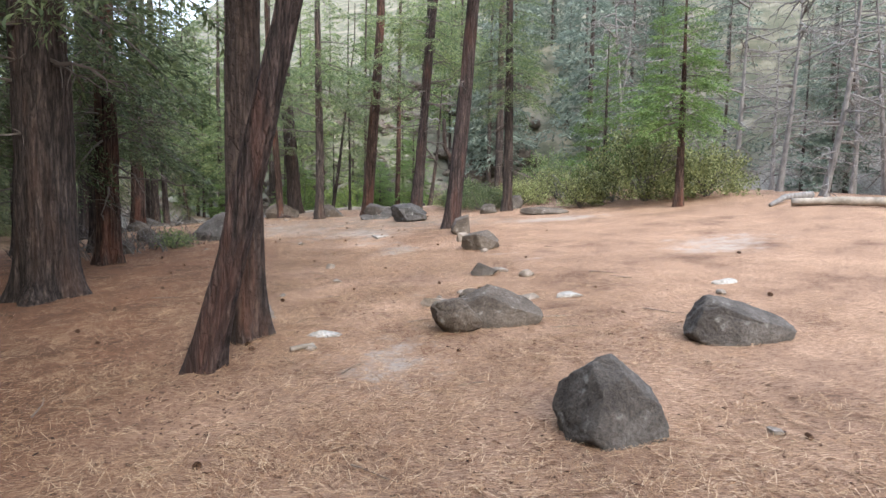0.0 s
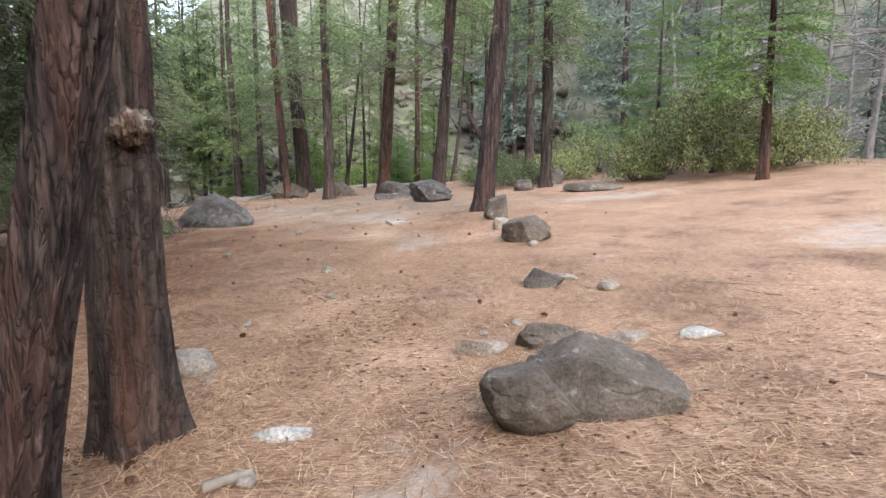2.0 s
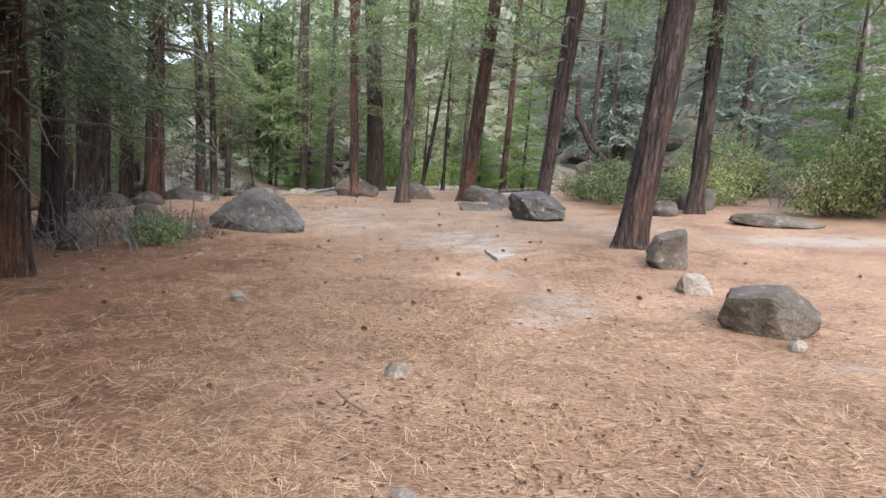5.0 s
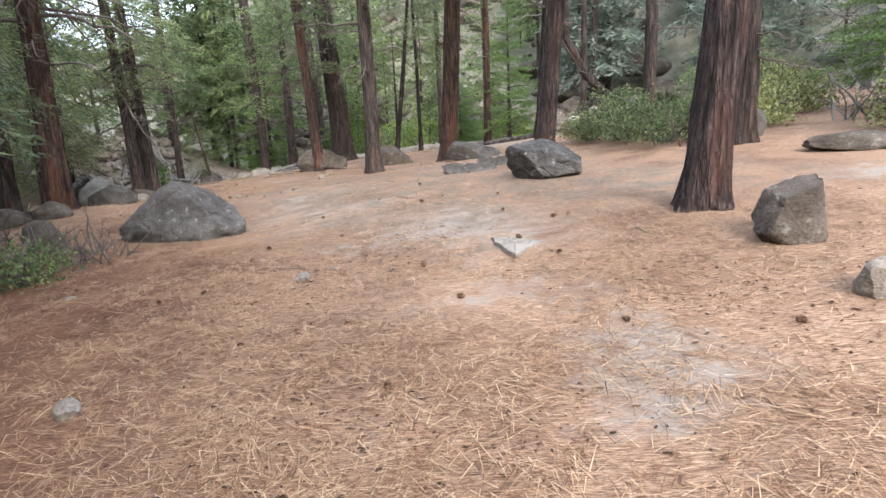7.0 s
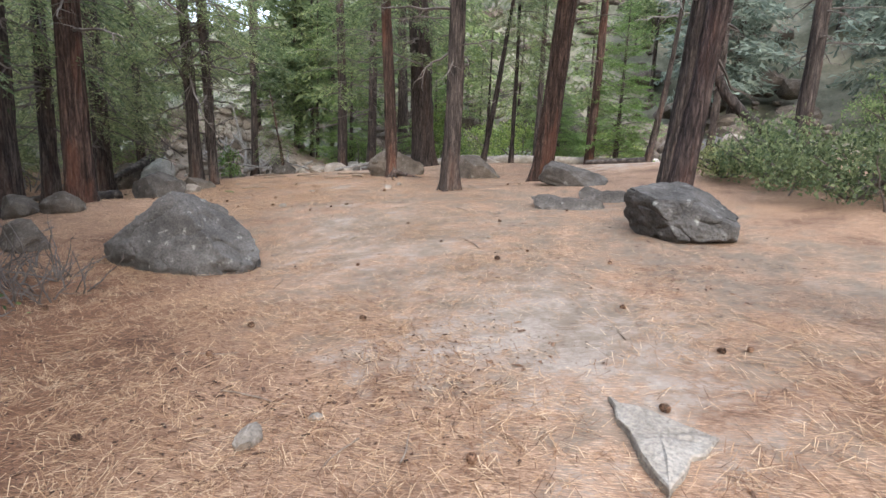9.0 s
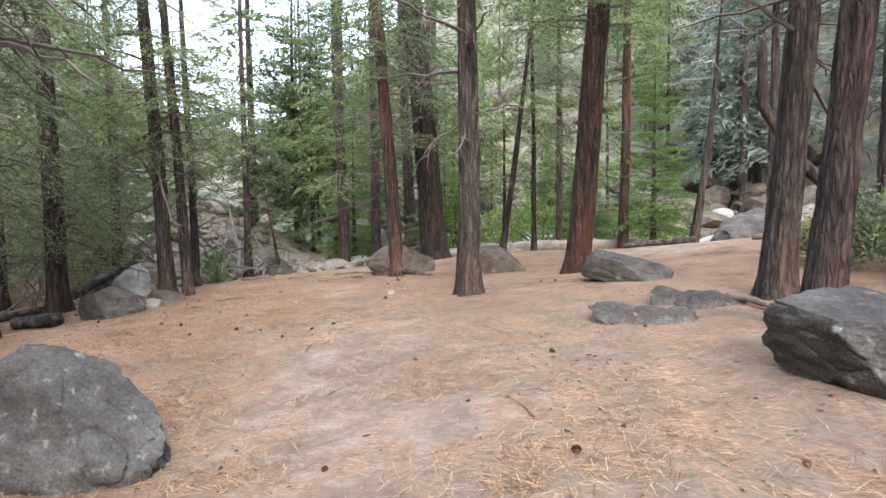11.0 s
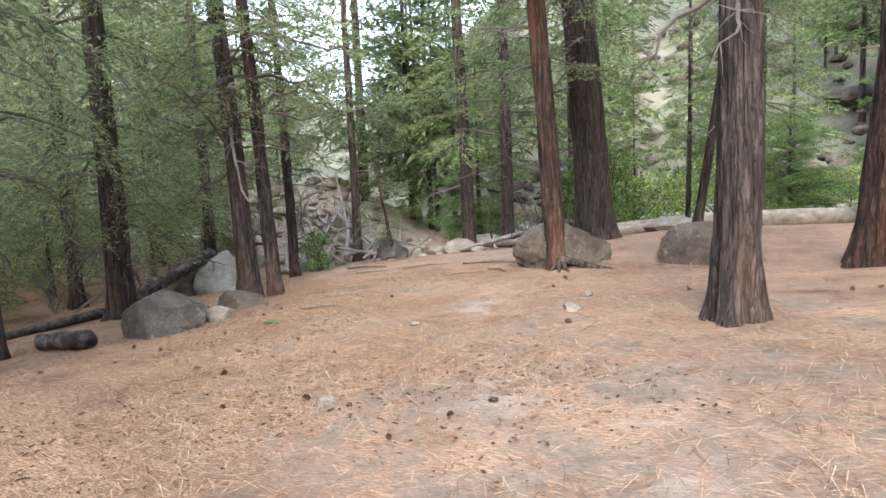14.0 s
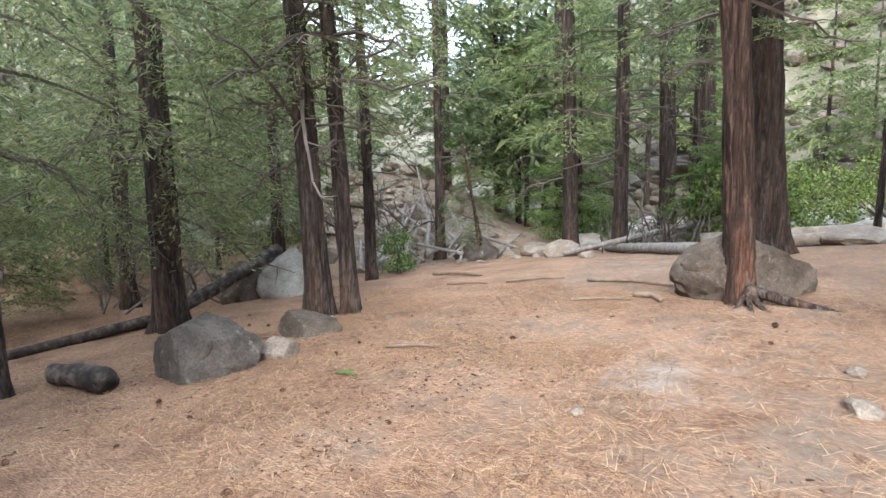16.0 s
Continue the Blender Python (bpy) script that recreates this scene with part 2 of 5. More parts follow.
M_ROCK_PALE = rock_material("pale_granite", (0.20, 0.183, 0.162), (0.33, 0.308, 0.278), (0.47, 0.445, 0.41), 0.1)
M_ROCK_DUSTY = rock_material("dusty_white_stone", (0.17, 0.143, 0.119), (0.265, 0.228, 0.192), (0.36, 0.32, 0.278), 0.1)
M_ROCK_TAN = rock_material("dusty_tan_stone", (0.13, 0.108, 0.088), (0.235, 0.195, 0.16), (0.35, 0.305, 0.26), 0.15)
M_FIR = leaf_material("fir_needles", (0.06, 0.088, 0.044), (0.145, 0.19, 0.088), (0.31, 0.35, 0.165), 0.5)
# fir needles brightened in colour to look lit where little light reaches the hollow
M_FIR_LIT = leaf_material("lit_drooping_fir_needles", (0.095, 0.12, 0.062), (0.21, 0.245, 0.122), (0.42, 0.43, 0.22), 0.62)
# the fir needles again, darkened so that the colour itself carries the shade
M_FIR_SHADED = leaf_material("shaded_fir_needles", (0.04, 0.058, 0.03), (0.085, 0.112, 0.052), (0.18, 0.21, 0.1), 0.4)
M_CEDAR = leaf_material("cedar_sprays", (0.07, 0.105, 0.046), (0.165, 0.22, 0.088), (0.32, 0.37, 0.16), 0.5)
# distance haze mixed into the needle colour: paler and bluer than the near firs
M_FIR_HAZED = leaf_material("hazed_far_conifer_needles", (0.1, 0.13, 0.108), (0.175, 0.21, 0.168), (0.27, 0.305, 0.24), 0.45)
M_YOUNG = leaf_material("young_conifer_needles", (0.07, 0.12, 0.035), (0.14, 0.225, 0.065), (0.25, 0.34, 0.12), 0.4)
M_SHRUB = leaf_material("shrub_leaves", (0.08, 0.09, 0.038), (0.215, 0.23, 0.095), (0.4, 0.42, 0.19), 0.4)
M_SHRUB_GREEN = leaf_material("green_shrub_leaves", (0.05, 0.085, 0.02), (0.14, 0.2, 0.05), (0.3, 0.36, 0.1))
M_NEEDLE = plain_material("fallen_needles", [(0.12, (0.07, 0.036, 0.022)), (0.4, (0.22, 0.112, 0.064)), (0.66, (0.42, 0.25, 0.138)), (0.9, (0.66, 0.48, 0.31))], 0.8, island=0.75)
M_FLAKE = plain_material("bark_crumbs", [(0.2, (0.035, 0.02, 0.014)), (0.5, (0.10, 0.055, 0.036)), (0.85, (0.21, 0.12, 0.075))], 3.0, island=0.75)
M_CONE = plain_material("pine_cone_scales", [(0.3, (0.045, 0.025, 0.018)), (0.55, (0.12, 0.065, 0.04)), (0.8, (0.24, 0.14, 0.09))], 40, island=0.5)
M_STICK = plain_material("fallen_stick", [(0.3, (0.09, 0.065, 0.05)), (0.6, (0.22, 0.165, 0.125)), (0.85, (0.4, 0.33, 0.27))], 8, island=0.3)


# ---------------------------------------------------------------- the lie of the land
def smooth(a, b, x):
    k = np.clip((x - a) / (b - a), 0, 1)
    return k * k * (3 - 2 * k)


MOUNDS = [(-10.5, 20.8, 0.33, 1.2), (-6.2, 18.9, -0.15, 1.0), (-4.0, 28.5, -0.22, 1.8), (0.0, 16.0, 0.09, 1.6), (2.1, 20.5, 0.08, 1.5), (-5.9, 31.8, 0.12, 1.5),
          (-1.9, 6.2, 0.05, 0.7), (-22.0, 40.0, 3.2, 3.0)]


def land(x, y):
    """Height of the ground: a gentle slope that falls to a gully, a creek behind the rise, and valley sides all round."""
    x, y = np.asarray(x, float), np.asarray(y, float)
    u, v = (np.clip(x, -17, 9) + 3) / 10, (np.clip(y, -1, 33) - 15) / 10
    z = 0.2789 + 0.4955 * v + 0.0128 * v**2 - 0.0511 * v**3
    z = z + u * (0.7279 + 0.1244 * v - 0.0109 * v**2) + u**2 * (0.095 - 0.0345 * v) + 0.1237 * u**3
    for a, b, h, r in MOUNDS:
        z = z + h * np.exp(-((x - a) ** 2 + (y - b) ** 2) / (2 * r * r))
    z = z - (smooth(30.5, 38, y) - smooth(44, 50, y)) * (0.35 + 0.8 * smooth(-7, 0, x))
    far = np.hypot(x + 3, y - 16)
    bearing = np.degrees(np.arctan2(-(x + 3), y - 16))
    gap = np.exp(-(((bearing - 36) / 16) ** 2))
    rise = 0.48 - 0.36 * gap + 0.12 * np.exp(-(((bearing + 40) / 30) ** 2))
    z = z + rise * np.maximum(far - 31, 0) * smooth(28, 60, far)
    return z


def gz(x, y):
    return float(land(x, y))


# pale bare spots: x, y, radius along x, radius along y, strength
BARE = [(-0.4, 5.3, 0.6, 0.9, 0.52), (5.4, 11.2, 1.3, 0.9, 0.45), (4.8, 10.2, 0.9, 0.5, 0.45), (3.3, 17.2, 1.9, 0.7, 0.7), (-1.6, 15.8, 1.1, 1.2, 0.4), (-1.0, 13.0, 0.5, 1.0, 0.45),
        (-3.9, 19.0, 1.6, 2.4, 0.36), (-5.4, 21.5, 1.2, 3.0, 0.36), (-8.0, 25.3, 0.4, 0.6, 0.5), (-2.6, 17.6, 1.0, 1.2, 0.36), (-6.6, 22.6, 0.35, 0.45, 0.5), (-5.9, 21.0, 0.3, 0.4, 0.5), (-7.6, 27.0, 1.0, 4.0, 0.25), (-0.2, 8.5, 0.5, 2.0, 0.2), (2.2, 10.8, 2.3, 0.2, 0.28),
        (-9.5, 31.0, 2.0, 2.5, 0.4), (-1.5, 30.5, 2.5, 2.0, 0.5), (-5.6, 20.6, 2.4, 2.0, 0.09), (-0.75, 12.9, 0.7, 0.5, 0.35),
        (-2.06, 17.0, 0.9, 0.7, 0.4), (-0.1, 18.1, 0.8, 0.4, 0.4), (-3.26, 16.2, 0.7, 0.4, 0.35), (1.2, 11.6, 0.5, 0.15, 0.45), (-1.8, 14.2, 0.8, 0.5, 0.3)]


def axis(a, b, step, lo, hi):
    """Lines that are dense between a and b and widen towards lo and hi."""
    mid = list(np.arange(a, b + 1e-6, step))
    left, right, d = [], [], step
    p = a
    while p > lo:
        d *= 1.17
        p -= d
        left.append(p)
    p, d = mid[-1], step
    while p < hi:
        d *= 1.17
        p += d
        right.append(p)
    return np.array(left[::-1] + mid + right)


def mesh_of(name, verts, faces, mats, index=None, smooth_shade=False):
    """A mesh from arrays: verts (n, 3), faces (m, k)."""
    me = bpy.data.meshes.new(name)
    verts, faces = np.asarray(verts, np.float32), np.asarray(faces, np.int32)
    m, k = faces.shape
    me.vertices.add(len(verts))
    me.vertices.foreach_set("co", verts.ravel())
    me.loops.add(m * k)
    me.loops.foreach_set("vertex_index", faces.ravel())
    me.polygons.add(m)
    me.polygons.foreach_set("loop_start", np.arange(0, m * k, k, dtype=np.int32))
    for mt in mats:
        me.materials.append(mt)
    if index is not None:
        me.polygons.foreach_set("material_index", np.asarray(index, np.int32))
    me.polygons.foreach_set("use_smooth", np.full(m, smooth_shade))
    me.update(calc_edges=True)
    return me


def build_ground():
    xs, ys = axis(-18, 9, 0.15, -420, 420), axis(-1, 34, 0.15, -380, 480)
    gx, gy = np.meshgrid(xs, ys)
    z = land(gx, gy)
    near = np.exp(-np.maximum(np.hypot(gx + 4, gy - 16) - 20, 0) / 12)
    bump = np.array([noise.fractal(Vector((a * 0.9, b * 0.9, 0)), 1.0, 2.0, 4) for a, b in zip(gx.ravel(), gy.ravel())]).reshape(gx.shape)
    big = np.array([noise.noise(Vector((a * 0.06, b * 0.06, 3))) for a, b in zip(gx.ravel(), gy.ravel())]).reshape(gx.shape)
    z = z + bump * (0.018 * near + 0.25 * (1 - near)) + big * 2.5 * (1 - near)
    n, m = gx.shape
    idx = np.arange(n * m).reshape(n, m)
    faces = np.stack([idx[:-1, :-1], idx[:-1, 1:], idx[1:, 1:], idx[1:, :-1]], -1).reshape(-1, 4)
    me = mesh_of("ground", np.stack([gx, gy, z], -1).reshape(-1, 3), faces, [M_GROUND], smooth_shade=True)
    bare = np.zeros_like(gx)
    for a, b, rx, ry, k in BARE:
        bare = bare + k * np.exp(-(((gx - a) / rx) ** 2 + ((gy - b) / ry) ** 2))
    far = np.hypot(gx + 3, gy - 16)
    grass = smooth(27, 36, far)
    wet = np.maximum(smooth(35, 38, gy) - smooth(44, 47, gy), 0) * smooth(-12, -7, gx)
    wet = np.maximum(wet, np.exp(-(((gx + 19.5) / 4.5) ** 2 + ((gy - 38.0) / 4.5) ** 2)))
    att = me.color_attributes.new("cover", "FLOAT_COLOR", "POINT")
    cols = np.stack([np.clip(bare, 0, 1), grass, np.clip(wet, 0, 1), np.ones_like(bare)], -1)
    att.data.foreach_set("color", cols.astype(np.float32).ravel())
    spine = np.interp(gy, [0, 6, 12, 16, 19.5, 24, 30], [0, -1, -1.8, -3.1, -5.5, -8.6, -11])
    # mask of the painted tree shade and browner litter, left of the path
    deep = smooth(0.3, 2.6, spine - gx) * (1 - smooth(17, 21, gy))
    att = me.attributes.new("shaded_litter", "FLOAT", "POINT")
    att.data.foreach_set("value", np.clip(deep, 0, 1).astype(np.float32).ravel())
    # worn path, widened to the right where the darker soil paints shade
    track = np.exp(-(((gx - spine - 2.6) / 5.0) ** 4)) * smooth(13.5, 19, gy) * (0.55 - 0.12 * smooth(23, 27, gy)) + np.exp(-(((gx + 2.2) / 2.4) ** 2)) * np.exp(-(((gy - 14.5) / 3.0) ** 2)) * 0.25
    att = me.attributes.new("trodden", "FLOAT", "POINT")
    att.data.foreach_set("value", np.clip(track, 0, 1).astype(np.float32).ravel())
    tagged(new("ground", me), "forest floor of orange pine needles and pale trodden dirt", "ground", kind="structure")


build_ground()


# ---------------------------------------------------------------- tools for things
def thing(name, x, y, z=None, rz=0.0):
    ob = new(name)
    ob.matrix_world = pose(x, y, gz(x, y) if z is None else z, 0, 0, rz)
    return ob


def child(name, me, parent, label="", kind=""):
    ob = new(name, me)
    ob.parent = parent
    return tagged(ob, label, kind=kind)


def tube_arrays(points, radii, sides=6):
    """Rings along a line of points: verts and quads, closed at the ends by shrinking."""
    pts = [Vector(p) for p in points]
    vs, fs = [], []
    for i, p in enumerate(pts):
        d = (pts[min(i + 1, len(pts) - 1)] - pts[max(i - 1, 0)]).normalized()
        a = d.cross(Vector((0.13, 0.97, 0.21))).normalized()
        b = d.cross(a)
        for k in range(sides):
            t = 2 * math.pi * k / sides
            vs.append(p + (a * math.cos(t) + b * math.sin(t)) * radii[i])
    for i in range(len(pts) - 1):
        for k in range(sides):
            fs.append((i * sides + k, i * sides + (k + 1) % sides, (i + 1) * sides + (k + 1) % sides, (i + 1) * sides + k))
    return np.array([tuple(v) for v in vs]), np.array(fs)


def joined(chunks):
    """One pair of arrays out of many (verts, faces)."""
    vs, fs, n = [], [], 0
    for v, f in chunks:
        vs.append(v)
        fs.append(f + n)
        n += len(v)
    return np.concatenate(vs), np.concatenate(fs)


def bough_template(seed, twigs=15, leaves=9, droop=0.35, leaf=0.15, wide=0.034, hang=0.12):
    """A flat, drooping spray one unit long along +x: its bare axis and its leaflets."""
    rng = np.random.default_rng(seed)
    s = np.linspace(0, 1, 7)
    bend = rng.normal(0, 0.05, 2)
    line = lambda q: np.stack([q, bend[0] * q * q * 1.5, 0.10 * q - droop * q**2 + bend[1] * q], -1)
    wood = [tube_arrays(line(s), 0.012 * (1 - s) + 0.002, 3)]
    lv, lf = [], []
    for i in range(twigs):
        q = 0.16 + 0.84 * (i + rng.uniform(0, 0.8)) / twigs
        side = 1 if i % 2 else -1
        base = line(np.array([q]))[0]
        ln = (0.46 * (1 - q) ** 0.8 + 0.13) * rng.uniform(0.75, 1.2)
        ang = side * radians(rng.uniform(42, 64))
        d = np.array([math.cos(ang), math.sin(ang), rng.normal(-0.08, 0.12)])
        tip = base + d * ln + np.array([0, 0, -hang * ln])
        for j in range(leaves):
            r = (j + rng.uniform(0.2, 0.9)) / leaves
            p = base + (tip - base) * r + np.array([0, 0, -hang * ln * r * r]) + rng.normal(0, 0.012, 3)
            a2 = ang + rng.choice([-1, 1]) * radians(rng.uniform(10, 45))
            d2 = np.array([math.cos(a2), math.sin(a2), rng.normal(-0.25, 0.35)])
            d2 /= np.linalg.norm(d2)
            w = np.cross(d2, rng.normal(0, 0.6, 3) + np.array([0, 0, 1.0]))
            w *= wide * rng.uniform(0.6, 1.4) / max(np.linalg.norm(w), 1e-6)
            l2 = leaf * rng.uniform(0.6, 1.35) * (0.65 + 0.35 * (1 - q))
            n = len(lv)
            lv += [p - d2 * l2 * 0.15, p + d2 * l2 * 0.35 + w, p + d2 * l2]
            lf.append((n, n + 1, n + 2))
    return wood[0], (np.array(lv), np.array(lf))


def dead_template(seed, twigs=7):
    """A bare crooked limb one unit long along +x with side twigs."""
    rng = np.random.default_rng(seed)
    s = np.linspace(0, 1, 8)
    wob = np.cumsum(rng.normal(0, 0.035, (8, 3)), 0)
    pts = np.stack([s, 0 * s, -0.28 * s * s + 0.1 * s], -1) + wob * s[:, None] * 1.5
    parts = [tube_arrays(pts, 0.017 * (1 - s) ** 0.8 + 0.0025, 4)]
    for i in range(twigs):
        k = rng.integers(2, 7)
        a = rng.choice([-1, 1]) * radians(rng.uniform(25, 70))
        ln = rng.uniform(0.18, 0.5) * (1.15 - s[k])
        d = np.array([math.cos(a), math.sin(a), rng.normal(-0.15, 0.35)])
        q = np.linspace(0, 1, 4)
        tw = pts[k] + np.outer(q, d) * ln + np.outer(q**2, [0, 0, -0.15 * ln]) + rng.normal(0, 0.012, (4, 3)) * q[:, None]
        parts.append(tube_arrays(tw, 0.006 * (1 - q) + 0.0015, 3))
    return joined(parts)


BOUGHS = [bough_template(k, 23, 19, 0.32, 0.078, 0.0145) for k in range(6)]
BOUGHS_FINE = [bough_template(20 + k, 25, 19, 0.45, 0.066, 0.0115, 0.25) for k in range(5)]
BOUGHS_FAR = [bough_template(40 + k, 12, 6, 0.3, 0.2, 0.042) for k in range(4)]
DEADS = [dead_template(60 + k) for k in range(7)]


def turned(arrays, length, az, pitch, at, roll=0.0):
    m = np.array(Euler((roll, -pitch, az), "XYZ").to_matrix())
    return arrays[0] @ (m.T * length) + np.array(at), arrays[1]


def trunk_line(height, lean, bend, rng, n):
    """Points of a trunk from a little under the ground up."""
    pts = []
    for i in range(n):
        s = (i / (n - 1)) ** 1.5
        z = -0.25 + (height + 0.25) * s
        k = min(z, 9.0)
        pts.append(Vector((lean[0] * k + bend[0] * math.sin(z * 0.55), lean[1] * k + bend[1] * math.sin(z * 0.5 + 0.6), z)))
    return pts


def trunk_mesh(height, d, lean, bend, seed, mat, sides=22, rings=34, flare=0.55, twist=0.0, relief=0.016):
    rng = np.random.default_rng(seed)
    pts = trunk_line(height, lean, bend, rng, rings)
    ph = rng.uniform(0, 6.28, 4)
    vs, fs = [], []
    for i, p in enumerate(pts):
        z = p.z
        r = d / 2 * max(0.04, (1 - 0.9 * max(z, 0) / height)) * (1 + flare * math.exp(-max(z, -0.1) / 0.28))
        for k in range(sides):
            t = 2 * math.pi * k / sides
            lobes = 1 + 0.22 * math.exp(-max(z, 0) / 0.4) * math.sin(4 * t + ph[0]) + 0.035 * math.sin(3 * t + ph[1] + z) + 0.02 * math.sin(9 * t + ph[2] + 2 * z)
            lobes += 0.05 * noise.noise(Vector((math.cos(t) * 3 + seed, math.sin(t) * 3, z * 1.3)))
            q = r * lobes
            if sides > 20:
                # long furrows between plates of bark, with cross breaks
                a = t + twist * z
                furrow = abs(noise.noise(Vector((math.cos(a) * d * 9 + seed, math.sin(a) * d * 9, z * 0.8))))
                plate = noise.noise(Vector((math.cos(a) * d * 16, math.sin(a) * d * 16 + seed, z * 5.0)))
                q += relief * (1.6 * min(furrow, 0.3) / 0.3 - 1.0 + 0.45 * plate)
            vs.append((p.x + math.cos(t) * q, p.y + math.sin(t) * q, z))
        if i:
            for k in range(sides):
                a, b = (i - 1) * sides + k, (i - 1) * sides + (k + 1) % sides
                fs.append((a, b, b + sides, a + sides))
    return mesh_of("trunk", vs, fs, [mat], smooth_shade=True), pts


def on_line(pts, z):
    for a, b in zip(pts, pts[1:]):
        if b.z >= z:
            return a.lerp(b, (z - a.z) / max(b.z - a.z, 1e-6))
    return pts[-1]


def crown_meshes(pts, height, start, top, count, reach, seed, mat, templates, droop=0.0, side=None, wood=M_TWIG, leaf_up=0.0, thin=True):
    """Boughs round a trunk between two heights: the limbs and the foliage, each one mesh."""
    rng = np.random.default_rng(seed)
    woods, leaves = [], []
    az = rng.uniform(0, 6.28)
    for i in range(count):
        q = (i + rng.uniform(0, 1)) / count
        z = start + (top - start) * q**1.15
        if thin and z > 7.5 and i % 5:
            continue
        k = (z - start) / max(height - start, 1e-6)
        length = reach * (1 - k) ** 0.75 * rng.uniform(0.55, 1.15) * (0.75 + 0.5 * min(q * 4, 0.5)) + 0.2
        az += 2.4 + rng.normal(0, 0.5)
        a = az
        if side is not None and rng.uniform() < 0.75:
            a = side + rng.normal(0, 0.8)
        w, l = templates[rng.integers(len(templates))]
        pitch = rng.normal(0.02 + 0.45 * k + leaf_up, 0.16) - droop
        p, roll = on_line(pts, z), rng.normal(0, 0.25)
        woods.append(turned(w, length, a, pitch, p, roll))
        leaves.append(turned(l, length, a, pitch, p, roll))
    return mesh_of("limbs", *joined(woods), [wood]), mesh_of("foliage", *joined(leaves), [mat])


def dead_mesh(pts, lo, hi, count, reach, seed, mat, side=None):
    rng = np.random.default_rng(seed)
    parts = []
    for i in range(count):
        z = rng.uniform(lo, hi)
        a = rng.uniform(0, 6.28) if side is None else side + rng.normal(0, 0.9)
        parts.append(turned(DEADS[rng.integers(len(DEADS))], reach * rng.uniform(0.4, 1.15), a, rng.normal(-0.05, 0.22), on_line(pts, z), rng.uniform(-1, 1)))
    return mesh_of("dead_limbs", *joined(parts), [mat])


def dead_limb_parts(tree, pts, dead, seed, mat):
    """Bare limbs round a trunk, each one a part; alike limbs share a mesh."""
    rng = np.random.default_rng(seed)
    for _ in range(dead[2]):
        k, z = int(rng.integers(len(DEADS))), rng.uniform(dead[0], dead[1])
        if (k, mat.name) not in DEAD_MESHES:
            DEAD_MESHES[k, mat.name] = mesh_of("dead_limb", *DEADS[k], [mat])
        ob = child("dead_limb", DEAD_MESHES[k, mat.name], tree)
        turn = Euler((rng.uniform(-1, 1), -rng.normal(-0.05, 0.22), rng.uniform(0, 6.28)), "XYZ")
        ob.matrix_basis = Matrix.LocRotScale(on_line(pts, z), turn, Vector((1, 1, 1)) * dead[3] * rng.uniform(0.4, 1.15))


DEAD_MESHES = {}


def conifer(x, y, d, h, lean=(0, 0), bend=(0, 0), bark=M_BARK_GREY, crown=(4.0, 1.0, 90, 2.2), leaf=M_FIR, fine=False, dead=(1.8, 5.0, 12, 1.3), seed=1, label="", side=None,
            droop=0.12, flare=0.32, name="conifer", near=True, dead_side=None, dead_mat=M_TWIG, category="tree", twist=0.0):
    """A conifer. crown: first bough's height, share of the height that it fills, boughs, reach; dead: low and high end, count, reach of bare limbs."""
    tree = tagged(thing(name, x, y), label, category)
    me, pts = trunk_mesh(h, d, lean, bend, seed, bark, 52 if near else 12, 64 if near else 16, flare, twist, 0.016 + 0.012 * min(d, 0.8))
    child("trunk", me, tree)
    if crown:
        limbs, green = crown_meshes(pts, h, crown[0], crown[0] + (h - crown[0]) * crown[1] - 0.1, int(crown[2] * (1.0 if x > -6 else 1.1 if y < 18 else 0.74)), crown[3] * 0.95, seed + 500, leaf, BOUGHS_FINE if fine else BOUGHS, droop, side)
        child("branchwork", limbs, tree, kind="stuff")
        child("crown", green, tree, kind="stuff")
    if dead:
        dead_limb_parts(tree, pts, dead, seed + 900, dead_mat)
    return tree


# ---------------------------------------------------------------- trees
OLD = "tall conifer with furrowed {} bark standing on needle litter"
# the pair beside the path
twin = conifer(-2.05, 6.24, 0.385, 17, (0.008, 0.0), bark=M_BARK_PLATED, crown=(4.6, 0.9, 70, 2.3), seed=3, dead=(3.4, 5, 8, 1.2), flare=0.3,
               label="dark straight pine trunk with a knobbly burl, beside a leaning trunk")
leaner = conifer(-2.1, 5.3, 0.255, 15, (0.262, -0.075), (0.02, 0.02), bark=M_BARK_STRINGY, twist=0.35, crown=(5.5, 0.9, 50, 2.0), seed=4, dead=None, flare=0.35,
                 label="leaning cedar trunk with stringy twisted bark crossing its neighbour")


def burl(parent, at, r):
    bm = bmesh.new()
    bmesh.ops.create_icosphere(bm, subdivisions=4, radius=r)
    for v in bm.verts:
        n = v.co.normalized()
        v.co += n * (0.35 * r * noise.fractal(n * 2.2, 1, 2, 4) + 0.18 * r * abs(noise.noise(n * 6)))
        v.co.z *= 0.85
    me = bpy.data.meshes.new("burl")
    bm.to_mesh(me)
    bm.free()
    me.materials.append(M_BARK_BURL)
    me.polygons.foreach_set("use_smooth", [True] * len(me.polygons))
    ob = child("burl", me, parent, "knobbly pale brown burl")
    ob.location = at


M_BARK_BURL = bark_material("burl_bark", (0.08, 0.06, 0.045), (0.2, 0.155, 0.12), (0.36, 0.29, 0.23), (0.22, 0.11, 0.06), 0.4)
burl(twin, (0.17, -0.14, 1.76), 0.105)

